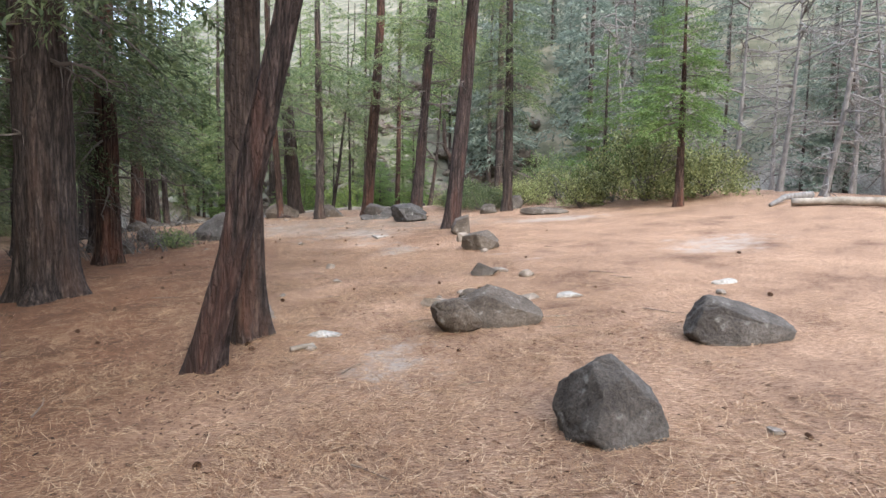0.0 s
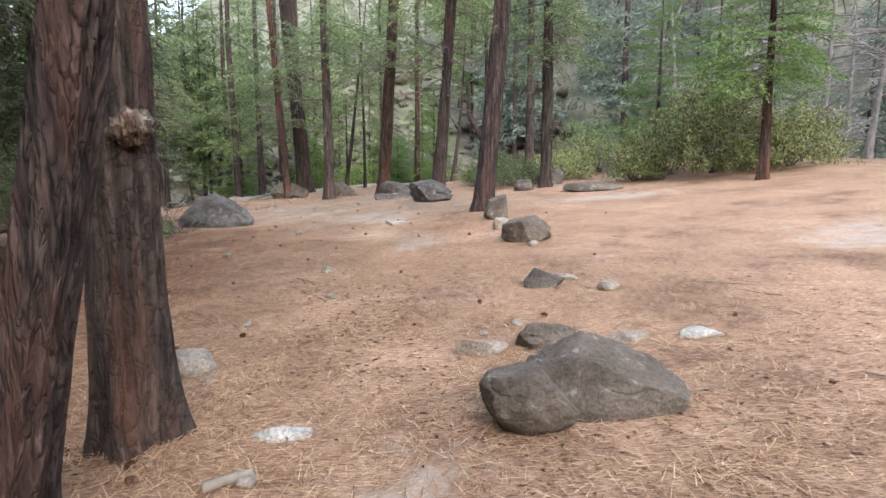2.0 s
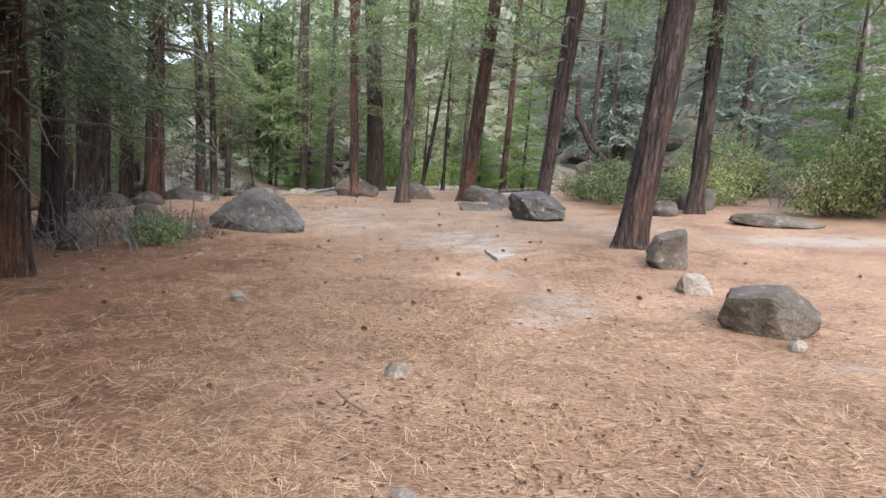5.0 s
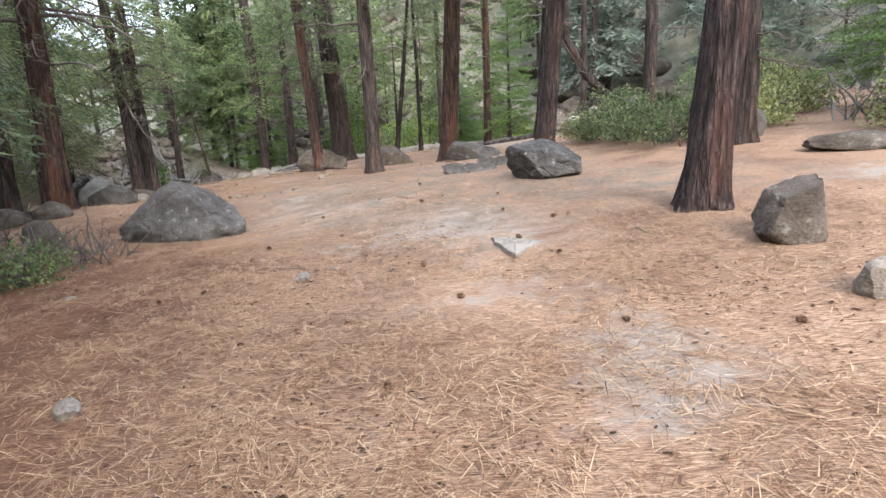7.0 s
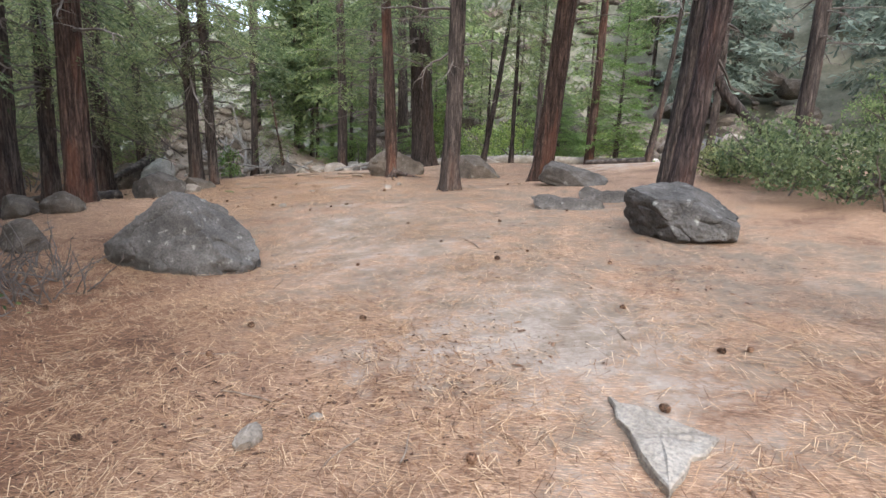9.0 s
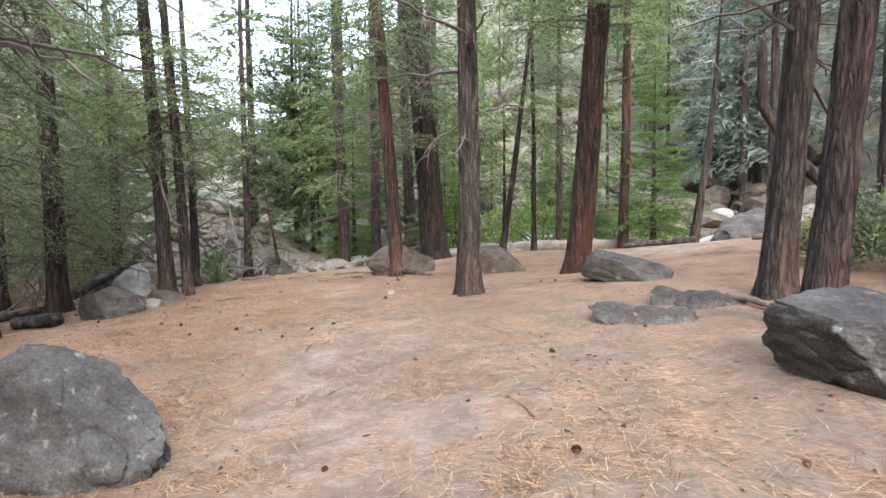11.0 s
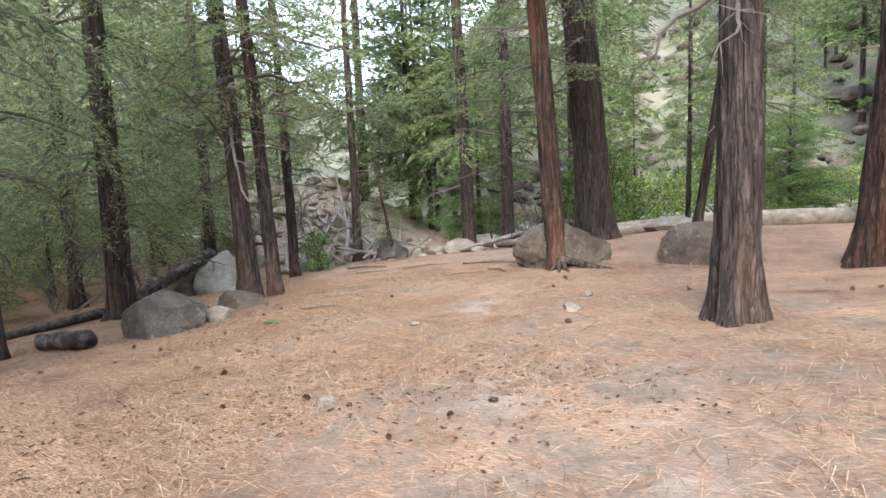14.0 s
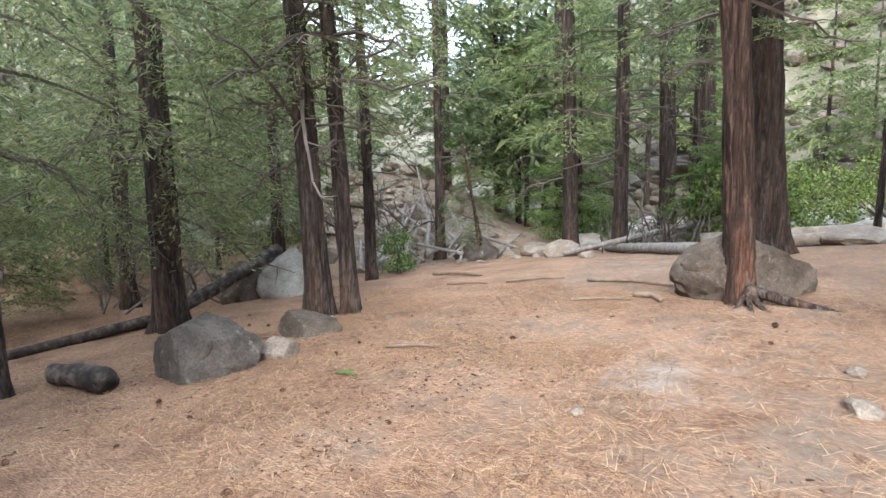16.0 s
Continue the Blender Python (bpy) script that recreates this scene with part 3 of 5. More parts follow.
SPECS = [
    # x, y, d, height, lean, bark, crown, dead, seed, colour word, fine, side
    (-6.3, 9.45, 0.86, 26, (0.0, 0.0), M_BARK_DARK, (4.2, 0.8, 120, 3.4), (2.4, 7, 16, 2.2), 11, "red-brown", False),
    (-7.6, 13.45, 0.50, 22, (0.01, 0.0), M_BARK_RED, (2.6, 0.8, 120, 2.6), (1.4, 4, 10, 1.6), 12, "red-brown", True),
    (0.27, 16.15, 0.43, 19, (0.085, 0.02), M_BARK_STRINGY, (6.5, 0.9, 70, 2.2), (3.6, 6.5, 8, 1.0), 13, "grey-brown", False),
    (2.3, 20.65, 0.34, 16, (-0.01, 0.0), M_BARK_DARK, (3.6, 0.95, 95, 1.9), (1.4, 4.6, 22, 1.3), 14, "dark", False),
    (-0.96, 23.2, 0.36, 21, (0.055, 0.0), M_BARK_GREY, (6.0, 0.9, 80, 2.3), (2.6, 6.5, 22, 1.7), 15, "grey-brown", False),
    (-1.03, 21.42, 0.315, 22, (0.09, 0.04), M_BARK_STRINGY, (6.2, 0.9, 80, 2.4), (2.6, 6.0, 16, 1.6), 16, "red-brown", False),
    (-3.6, 28.15, 0.52, 27, (0.075, -0.02), M_BARK_RED, (5.2, 0.8, 90, 2.6), (3.2, 6.5, 12, 1.6), 17, "red-brown", False),
    (-5.1, 24.62, 0.36, 18, (-0.008, 0.01), M_BARK_GREY, (5.0, 0.9, 80, 2.3), (2.5, 5.5, 18, 1.7), 18, "grey", True),
    (-7.72, 28.15, 0.33, 17, (-0.055, -0.02), M_BARK_RED, (4.6, 0.9, 80, 2.1), (2.6, 5.2, 14, 1.4), 19, "red-brown", False),
    (-7.85, 31.6, 0.72, 28, (-0.05, -0.1), M_BARK_DARK, (3.4, 0.8, 110, 2.4), (3.0, 6.0, 14, 1.8), 20, "dark brown", False),
    (-12.95, 26.7, 0.34, 18, (-0.03, -0.025), M_BARK_GREY, (3.6, 0.9, 90, 2.4), (2.2, 5.0, 20, 1.9), 21, "grey", True),
    (-12.62, 27.0, 0.25, 16, (-0.04, -0.02), M_BARK_GREY, (3.6, 0.9, 75, 2.0), (2.0, 5.0, 16, 1.7), 22, "grey", True),
    (-15.2, 25.75, 0.44, 20, (-0.03, 0.02), M_BARK_GREY, (1.9, 0.9, 120, 2.7), (1.0, 3.5, 14, 1.8), 23, "dark grey", True),
    (-15.1, 30.3, 0.24, 15, (-0.02, 0.0), M_BARK_GREY, (3.4, 0.9, 80, 2.0), (1.5, 4.5, 18, 1.9), 24, "dark", False),
    (-10.75, 20.85, 0.44, 20, (0.0, 0.005), M_BARK_RED, (4.6, 0.9, 100, 2.8), (2.8, 5.5, 22, 2.4), 25, "red-orange", True),
    (-12.3, 20.6, 0.72, 22, (0.0, 0.01), M_BARK_GREY, (3.2, 0.9, 90, 2.8), (2.0, 4.5, 12, 2.2), 26, "grey stringy", True),
    (-9.6, 16.4, 0.36, 18, (0.0, 0.0), M_BARK_DARK, (2.8, 0.9, 90, 2.4), (1.6, 4.0, 10, 1.6), 27, "dark", True),
    (-13.9, 23.0, 0.34, 19, (0.0, 0.02), M_BARK_GREY, (2.6, 0.9, 100, 2.4), (1.5, 4.0, 12, 1.7), 28, "dark", True),
    (6.95, 17.3, 0.24, 6.3, (-0.01, 0.0), M_BARK_RED, (2.3, 1.0, 95, 1.7), (1.1, 2.6, 12, 0.9), 29, "red-brown", False),
    (-12.8, 35.8, 0.40, 22, (-0.02, 0.0), M_BARK_GREY, (3.4, 0.9, 80, 2.4), (1.6, 5.0, 20, 1.6), 30, "grey-brown", False),
    (-11.45, 35.7, 0.36, 20, (0.0, 0.0), M_BARK_GREY, (4.6, 0.9, 70, 2.2), (1.6, 5.5, 26, 1.6), 31, "grey-brown", False),
    (-10.7, 37.5, 0.45, 23, (-0.03, 0.0), M_BARK_GREY, (5.4, 0.9, 70, 2.3), (1.5, 6.5, 30, 1.8), 32, "grey-brown", False),
    (-10.1, 38.6, 0.6, 25, (0.0, 0.0), M_BARK_GREY, (6.0, 0.9, 70, 2.4), (2.5, 6.5, 14, 1.6), 33, "grey", False),
    (-5.92, 31.9, 0.17, 11, (0.13, 0.02), M_BARK_DARK, (4.4, 0.95, 55, 1.5), (2.0, 4.5, 6, 0.9), 34, "dark", True),
    (-5.2, 33.25, 0.14, 12, (-0.01, 0.0), M_BARK_DARK, (3.4, 0.95, 70, 1.5), (2.0, 4.5, 6, 0.9), 35, "dark", True),
    (-6.25, 33.9, 0.12, 5.0, (0.0, 0.0), M_BARK_DARK, (2.2, 0.95, 30, 0.9), (0.8, 2.6, 8, 0.6), 36, "dark", False),
    (0.95, 32.0, 0.22, 15, (0.0, 0.0), M_BARK_GREY, (6.0, 0.9, 50, 1.6), (2.0, 6.0, 12, 1.0), 37, "grey", False),
    (-4.75, 36.5, 0.24, 17, (0.0, 0.0), M_BARK_GREY, (6.0, 0.9, 55, 1.8), (2.5, 6.0, 12, 1.2), 38, "grey", False),
    (-2.6, 34.2, 0.3, 20, (0.01, 0.0), M_BARK_RED, (6.5, 0.9, 60, 2.0), (3.0, 6.5, 10, 1.2), 39, "red-brown", False),
    (2.9, 30.5, 0.42, 20, (0.0, 0.0), M_BARK_GREY, (6.5, 0.9, 70, 2.2), (2.5, 6.5, 14, 1.6), 40, "grey", False),
    (-18.4, 26.8, 0.3, 17, (0.0, 0.0), M_BARK_GREY, (1.5, 0.9, 110, 2.6), (0.8, 3, 10, 1.5), 41, "dark", True),
    (-20.3, 23.4, 0.34, 18, (0.0, 0.0), M_BARK_GREY, (1.5, 0.9, 110, 2.8), (0.8, 3, 10, 1.5), 42, "dark", True),
    (-18.3, 30.5, 0.3, 17, (0.0, 0.0), M_BARK_GREY, (1.9, 0.9, 100, 2.6), (0.8, 3, 10, 1.5), 43, "dark", True),
    (-16.8, 20.2, 0.36, 19, (0.0, 0.0), M_BARK_GREY, (2.0, 0.9, 100, 2.7), (1.0, 3, 10, 1.6), 44, "dark", True),
    (-11.6, 13.2, 0.4, 20, (0.0, 0.0), M_BARK_DARK, (2.0, 0.9, 100, 2.6), (1.0, 3, 10, 1.6), 45, "dark", True),
    (-12.2, 17.0, 0.36, 19, (0.0, 0.0), M_BARK_DARK, (2.4, 0.9, 90, 2.5), (1.0, 3, 10, 1.6), 46, "dark", True),
    (-16.4, 34.8, 0.28, 17, (0.0, 0.0), M_BARK_GREY, (3.8, 0.9, 90, 2.2), (1.0, 4, 12, 1.5), 47, "grey", False),
    (-9.2, 11.6, 0.4, 21, (0.0, 0.0), M_BARK_DARK, (2.4, 0.9, 90, 2.7), (1.2, 4, 10, 1.6), 48, "dark", True),
]
for x, y, d, h, lean, bark, crown, dead, seed, word, fine in SPECS:
    conifer(x, y, d, h, lean, (0.02, 0.015), bark, crown, M_YOUNG if seed == 29 else M_FIR_SHADED if seed in (42, 44, 11, 12, 27, 45, 46, 48) else M_FIR_LIT if seed in (23, 24, 28, 41, 43) else M_CEDAR if seed % 3 == 0 else M_FIR, fine, dead, seed, OLD.format(word))

# young bright conifers
for x, y, d, h, seed in ((6.4, 23.4, 0.2, 6.4, 70), (-1.7, 34.6, 0.2, 5.8, 71), (-13.4, 38.0, 0.2, 7.0, 72), (-16.4, 40.5, 0.2, 9.0, 73), (-19.5, 40.0, 0.2, 9.0, 80), (-9.0, 36.6, 0.14, 4.0, 76),
                         (-4.0, 38.0, 0.16, 3.6, 78), (9.8, 27.0, 0.2, 8.0, 79)):
    conifer(x, y, d, h, bark=M_BARK_GREY, crown=(0.6, 1.0, 130, 1.5), leaf=M_YOUNG, dead=None, seed=seed, droop=-0.1, name="young_conifer", near=False, label="young bright green conifer with dense soft boughs")


# ---------------------------------------------------------------- rocks
def rock(x, y, size, rz=0.0, seed=1, mat=None, label="weathered grey boulder on needle litter", sink=0.36, cuts=3, rough=0.22, tilt=(0, 0), name="boulder", z=None, parent=None, sub=4, group="", under=(0, 0), deep=(0.55, 0.85), faces=None):
    """A boulder: a ball cut by a few planes, roughened, scaled to size and set into the ground."""
    rng = np.random.default_rng(seed)
    bm = bmesh.new()
    bmesh.ops.create_icosphere(bm, subdivisions=sub, radius=1)
    off = Vector(rng.uniform(-50, 50, 3))
    planes = []
    for _ in range(cuts):
        n = Vector(rng.normal(0, 1, 3)).normalized()
        if n.z < -0.2:
            n.z *= -1
        planes.append((n, rng.uniform(*deep)))
    for a, b, c, dist in faces or ():
        planes.append((Vector((a, b, c)).normalized(), dist))
    for v in bm.verts:
        n = v.co.copy()
        n += n * rough * noise.fractal(n * 1.1 + off, 1, 2, 3)
        for pn, dist in planes:
            over = n.dot(pn) - dist
            if over > 0:
                n -= pn * over * 0.94
        n += n * (0.05 * noise.fractal(n * 3.5 + off, 0.8, 2, 4) - 0.05 * max(0.0, 0.07 - abs(noise.noise(n * 1.7 + off))) / 0.07)
        v.co = n
    lo = [min(v.co[k] for v in bm.verts) for k in range(3)]
    hi = [max(v.co[k] for v in bm.verts) for k in range(3)]
    for v in bm.verts:
        q = [(v.co[k] - lo[k]) / (hi[k] - lo[k]) for k in range(3)]
        tall = size[2] / (1 - sink)
        low = max(0.0, 0.75 - q[2])
        v.co = Vector(((q[0] - 0.5 + under[0] * low) * size[0], (q[1] - 0.5 + under[1] * low) * size[1], q[2] * tall - tall * sink))
    me = bpy.data.meshes.new(name)
    bm.to_mesh(me)
    bm.free()
    me.materials.append(mat or M_ROCK)
    me.polygons.foreach_set("use_smooth", [True] * len(me.polygons))
    me.set_sharp_from_angle(angle=radians(36))
    if parent:
        ob = child(name, me, parent)
        ob.matrix_basis = pose(x, y, z or 0, tilt[0], tilt[1], rz)
        return ob
    ob = tagged(new(name, me), label, "rock" if size[0] < 0.5 else "boulder", group)
    ob.matrix_world = pose(x, y, gz(x, y) if z is None else z, tilt[0], tilt[1], rz)
    return ob


rock(1.08, 3.66, (0.68, 0.54, 0.5), -6, 9, M_ROCK_DARK, "jagged dark angular rock on needle litter", cuts=0, rough=0.16, sink=0.28, sub=5,
     faces=[(0.35, -0.85, 0.3, 0.4), (-0.8, -0.45, 0.35, 0.5), (0.62, -0.1, 0.75, 0.42), (-0.45, 0.3, 0.8, 0.62), (0.1, 0.9, 0.5, 0.5), (0.95, 0.1, 0.2, 0.7), (-0.1, -0.65, 0.75, 0.5)])
rock(2.76, 5.42, (0.94, 0.5, 0.38), -14, 8, M_ROCK_DARK, "grey-brown boulder tapering to one side", cuts=0, sub=5, rough=0.14, sink=0.3,
     faces=[(0.45, -0.2, 0.85, 0.3), (-0.1, -0.95, 0.25, 0.45), (0.5, -0.75, 0.1, 0.5), (-0.9, -0.1, 0.3, 0.66), (-0.35, -0.5, 0.75, 0.62)])
split = tagged(thing("split_boulder", 0.5, 6.42), "rounded grey boulder split by a crack, on needle litter", "boulder")
rock(-0.32, -0.17, (0.54, 0.48, 0.34), 0, 31, M_ROCK, cuts=0, rough=0.08, parent=split, name="low_half", sink=0.2, sub=5, faces=[(0.8, 0.1, 0.5, 0.6), (-0.2, 0.1, 0.95, 0.74)], under=(0.14, 0.12))
rock(0.16, 0.08, (0.98, 0.56, 0.42), -10, 32, M_ROCK, cuts=0, rough=0.1, parent=split, name="high_half", sink=0.25, sub=5,
     faces=[(0.42, -0.25, 0.85, 0.36), (0.0, -0.9, 0.35, 0.42), (0.35, -0.85, 0.05, 0.55), (-0.5, -0.2, 0.8, 0.62)])
rock(0.72, 9.5, (0.44, 0.26, 0.2), -18, 41, M_ROCK_DARK, "small dark wedge-shaped stone tilted in needles", cuts=0, name="stone", rough=0.12, sink=0.25,
     faces=[(0.0, -0.97, 0.2, 0.42), (0.42, 0.15, 0.88, 0.36), (-0.85, -0.1, 0.45, 0.62)])
rock(1.0, 9.72, (0.3, 0.18, 0.07), -18, 341, M_ROCK_TAN, "pale flat stone behind a dark wedge", cuts=4, name="stone", sink=0.4)
rock(1.35, 9.15, (0.24, 0.16, 0.11), 0, 42, M_ROCK_TAN, "small pale tan stone", cuts=4, name="stone")
rock(0.82, 12.4, (0.8, 0.56, 0.4), -12, 143, M_ROCK, "brown boulder in a row beside the path", cuts=0, rough=0.14, sub=5, sink=0.22, under=(0.05, 0.18),
     faces=[(-0.3, -0.1, 0.95, 0.42), (0.6, -0.35, 0.7, 0.5), (-0.35, -0.9, 0.0, 0.5), (0.5, -0.8, 0.2, 0.55), (-0.95, 0.1, 0.2, 0.72)])
rock(0.5, 14.8, (0.52, 0.45, 0.5), 12, 144, M_ROCK, "upright brown boulder at a tree's foot", cuts=0, rough=0.12, sub=5, sink=0.2,
     faces=[(-0.35, -0.1, 0.92, 0.5), (-0.2, -0.95, 0.12, 0.5), (0.95, -0.2, 0.1, 0.5), (0.55, -0.75, 0.2, 0.6), (-0.9, 0.0, 0.4, 0.6)])
rock(0.55, 13.6, (0.38, 0.26, 0.22), 10, 45, M_ROCK_TAN, "small pale broken stone", cuts=3, name="stone", faces=[(0.3, -0.5, 0.8, 0.4), (-0.2, -0.9, 0.1, 0.45)])
rock(0.9, 11.95, (0.17, 0.1, 0.08), 20, 345, M_ROCK_TAN, "pale chip of stone under a brown boulder", cuts=4, name="stone")
rock(-6.8, 18.6, (2.08, 0.96, 0.9), 0, 46, M_ROCK_GREY, "large dome-shaped grey boulder beside the path", cuts=0, rough=0.09, sink=0.36, sub=6,
     faces=[(0.2, -0.8, 0.55, 0.7), (0.72, -0.15, 0.68, 0.68), (-0.72, -0.2, 0.66, 0.74), (-0.3, -0.75, 0.6, 0.78)])
rock(-1.1, 20.12, (1.4, 1.05, 0.6), -38, 47, M_ROCK_GREY, "large dark boulder with an overhanging edge", cuts=0, tilt=(2, 3), sink=0.2, sub=6, under=(0.1, 0.22), rough=0.2,
     faces=[(0.1, -0.25, 0.95, 0.62), (-0.35, -0.9, 0.0, 0.6), (-0.9, 0.1, 0.25, 0.72), (0.5, -0.8, 0.3, 0.66), (0.65, 0.1, 0.7, 0.68)])
# thin tilted layers of slate that break through the litter
for a, b, n, r, seed in ((-2.42, 22.15, 6, -24, 51), (-1.75, 22.85, 5, -30, 52)):
    outcrop = tagged(thing("slate_outcrop", a, b, rz=r), "layered grey slate outcrop low in the needles", "rock")
    rng = np.random.default_rng(seed)
    for k in range(n):
        rock((k - n / 2) * 0.15, rng.normal(0, 0.05), (rng.uniform(0.45, 0.75), 0.13, rng.uniform(0.2, 0.28)), 30 + rng.normal(0, 7), seed * 10 + k, M_ROCK_DARK, cuts=6, rough=0.2, sink=0.5, tilt=(-50 + rng.normal(0, 6), 6), parent=outcrop,
             name="slate_layer", deep=(0.3, 0.65), sub=3)
rock(-2.75, 25.4, (1.6, 0.85, 0.46), -14, 54, M_ROCK_DARK, "flat-topped grey boulder on the rise", cuts=6, sub=5, tilt=(0, 3), under=(0.16, 0.14), sink=0.28, rough=0.24,
     faces=[(0.18, -0.2, 0.95, 0.38), (-0.2, -0.95, 0.1, 0.5), (-0.85, -0.2, 0.35, 0.6), (0.6, -0.6, 0.5, 0.55)])
rock(-5.5, 28.6, (1.5, 0.95, 0.6), 10, 55, M_ROCK, "grey boulder with a dark broken face", cuts=0, sub=5, under=(0, 0.15), rough=0.14,
     faces=[(0.2, -0.4, 0.9, 0.5), (-0.6, -0.7, 0.3, 0.5), (0.5, -0.85, 0.0, 0.5), (0.75, -0.1, 0.6, 0.55)])
rock(-7.75, 28.55, (1.6, 1.1, 0.72), 8, 56, M_ROCK, "smooth dome boulder behind a red trunk", cuts=2, rough=0.1, sub=5)
rock(-12.12, 24.3, (1.22, 0.82, 0.58), 30, 57, M_ROCK_DARK, "dark mossy boulder on the bank", cuts=0, rough=0.16, sub=5, sink=0.3, tilt=(0, -8),
     faces=[(-0.75, -0.55, 0.2, 0.42), (0.1, -0.75, 0.65, 0.5), (0.55, -0.2, 0.8, 0.5), (-0.4, 0.0, 0.9, 0.58), (0.8, -0.6, 0.1, 0.6)])
rock(-12.2, 25.8, (0.85, 0.46, 0.3), 24, 58, M_ROCK, "low grey stone on the bank", cuts=0, faces=[(-0.6, -0.75, 0.2, 0.4), (0.3, -0.3, 0.9, 0.4), (0.6, -0.75, 0.3, 0.5)])
rock(-11.75, 24.95, (0.42, 0.3, 0.22), 24, 358, M_ROCK_TAN, "small brown stone between two boulders", cuts=4, name="stone")
rock(-15.9, 28.6, (1.1, 0.9, 0.95), 12, 59, M_ROCK_PALE, "pale granite boulder among trunks", cuts=6)
rock(-16.6, 28.3, (1.0, 0.9, 0.8), 40, 60, M_ROCK, "grey boulder beside a pale one", cuts=6)
rock(-10.4, 20.25, (0.75, 0.5, 0.3), 10, 61, M_ROCK, "low rounded grey rock at a trunk's foot", cuts=2)
rock(-11.2, 20.1, (0.85, 0.55, 0.34), -10, 62, M_ROCK, "low rounded grey rock at a trunk's foot", cuts=2)
rock(-14.9, 34.3, (1.3, 0.9, 0.75), 0, 64, M_ROCK_DARK, "dark boulder under a crooked sapling", cuts=4)
rock(1.62, 20.35, (0.6, 0.45, 0.32), 0, 65, M_ROCK_DARK, "dark rock beside a dark trunk", cuts=4)
rock(2.55, 21.5, (0.8, 0.6, 0.5), 0, 66, M_ROCK_DARK, "dark rock under shrubs", cuts=4)
rock(3.3, 18.9, (1.6, 0.8, 0.22), -20, 67, M_ROCK, "flat slab of rock at the clearing's edge", cuts=6, name="rock_slab")
def flat_triangle(x, y, corners, thick, mat, label, seed):
    """A thin three-cornered slab with chipped edges and a slightly uneven top."""
    rng = np.random.default_rng(seed)
    rim = []
    for (a, b), (c, d) in zip(corners, corners[1:] + corners[:1]):
        for k in range(7):
            q = k / 7
            rim.append((a + (c - a) * q + rng.normal(0, 0.012), b + (d - b) * q + rng.normal(0, 0.012)))
    n = len(rim)
    mx, my = sum(p[0] for p in rim) / n, sum(p[1] for p in rim) / n
    v, f = [], []
    for s, h in [(1.03, -0.08), (1.0, thick * 0.7), (0.96, thick), (0.5, thick * 1.1)]:
        v += [(mx + (a - mx) * s, my + (b - my) * s, h + rng.normal(0, 0.003)) for a, b in rim]
    v.append((mx, my, thick * 1.05))
    for r in range(3):
        f += [(r * n + k, r * n + (k + 1) % n, r * n + n + (k + 1) % n, r * n + n + k) for k in range(n)]
    me = bpy.data.meshes.new("flat_stone")
    me.from_pydata(v, [], f + [(3 * n + k, 3 * n + (k + 1) % n, 4 * n) for k in range(n)])
    me.materials.append(mat)
    ob = tagged(new("flat_stone", me), label, "stone")
    ob.matrix_world = pose(x, y, gz(x, y), 2, -3, 0)
    return ob


flat_triangle(-1.62, 15.46, [(-0.02, -0.42), (0.25, 0.05), (-0.24, 0.36)], 0.03, M_ROCK_DUSTY, "flat white triangular stone in the path", 68)
rock(-1.22, 6.25, (0.42, 0.22, 0.06), 5, 69, M_ROCK_PALE, "flat pale stone beside a trunk", cuts=10, name="flat_stone", sink=0.55, deep=(0.25, 0.6))
rock(0.0, 7.55, (0.48, 0.26, 0.1), 16, 70, M_ROCK_TAN, "flat pale stone behind the split boulder", cuts=10, name="flat_stone", sink=0.55, deep=(0.25, 0.6))
rock(0.5, 7.62, (0.52, 0.3, 0.17), 0, 71, M_ROCK, "low grey stone behind the split boulder", cuts=4, name="stone")
rock(1.14, 7.6, (0.4, 0.2, 0.07), -6, 371, M_ROCK_TAN, "flat tan stone behind the split boulder", cuts=8, name="flat_stone", sink=0.5, deep=(0.3, 0.6))
rock(1.68, 7.6, (0.34, 0.2, 0.06), 0, 72, M_ROCK_PALE, "flat white stone in the needles", cuts=10, name="flat_stone", sink=0.55, deep=(0.25, 0.6))
rock(-2.05, 11.0, (0.17, 0.13, 0.1), 0, 73, M_ROCK_TAN, "small tan stone in the path", cuts=4, name="stone")
rock(3.75, 7.7, (0.4, 0.18, 0.06), 0, 74, M_ROCK_PALE, "flat white stone in the needles", cuts=10, name="flat_stone", sink=0.55, deep=(0.25, 0.6))
rock(-2.3, 7.4, (0.46, 0.34, 0.2), 0, 75, M_ROCK_TAN, "tan stone behind a trunk", cuts=4, name="stone")
rock(3.1, 5.9, (0.16, 0.1, 0.07), 0, 77, M_ROCK_DARK, "small dark stone lying in needles", cuts=4, name="stone")
rock(0.9, 28.2, (1.1, 0.9, 0.8), 20, 78, M_ROCK_TAN, "rounded pale brown boulder near the creek", cuts=3)
rock(2.0, 28.4, (1.2, 0.9, 0.85), 60, 79, M_ROCK_DARK, "rounded dark boulder near the creek", cuts=3)
rock(1.8, 39.2, (2.8, 2.4, 1.7), 20, 80, M_ROCK_DARK, "huge dark boulder beside the creek", cuts=5, sub=5)
rock(-5.6, 55.0, (5.0, 4.0, 3.4), 0, 81, M_ROCK_DARK, "huge dark boulder on the hillside", cuts=5, sub=5)
rock(-8.3, 15.4, (0.6, 0.5, 0.35), 0, 82, M_ROCK, "grey rock in the brush", cuts=4)
rock(-9.3, 18.6, (0.7, 0.5, 0.4), 0, 83, M_ROCK, "grey rock in the brush", cuts=4)
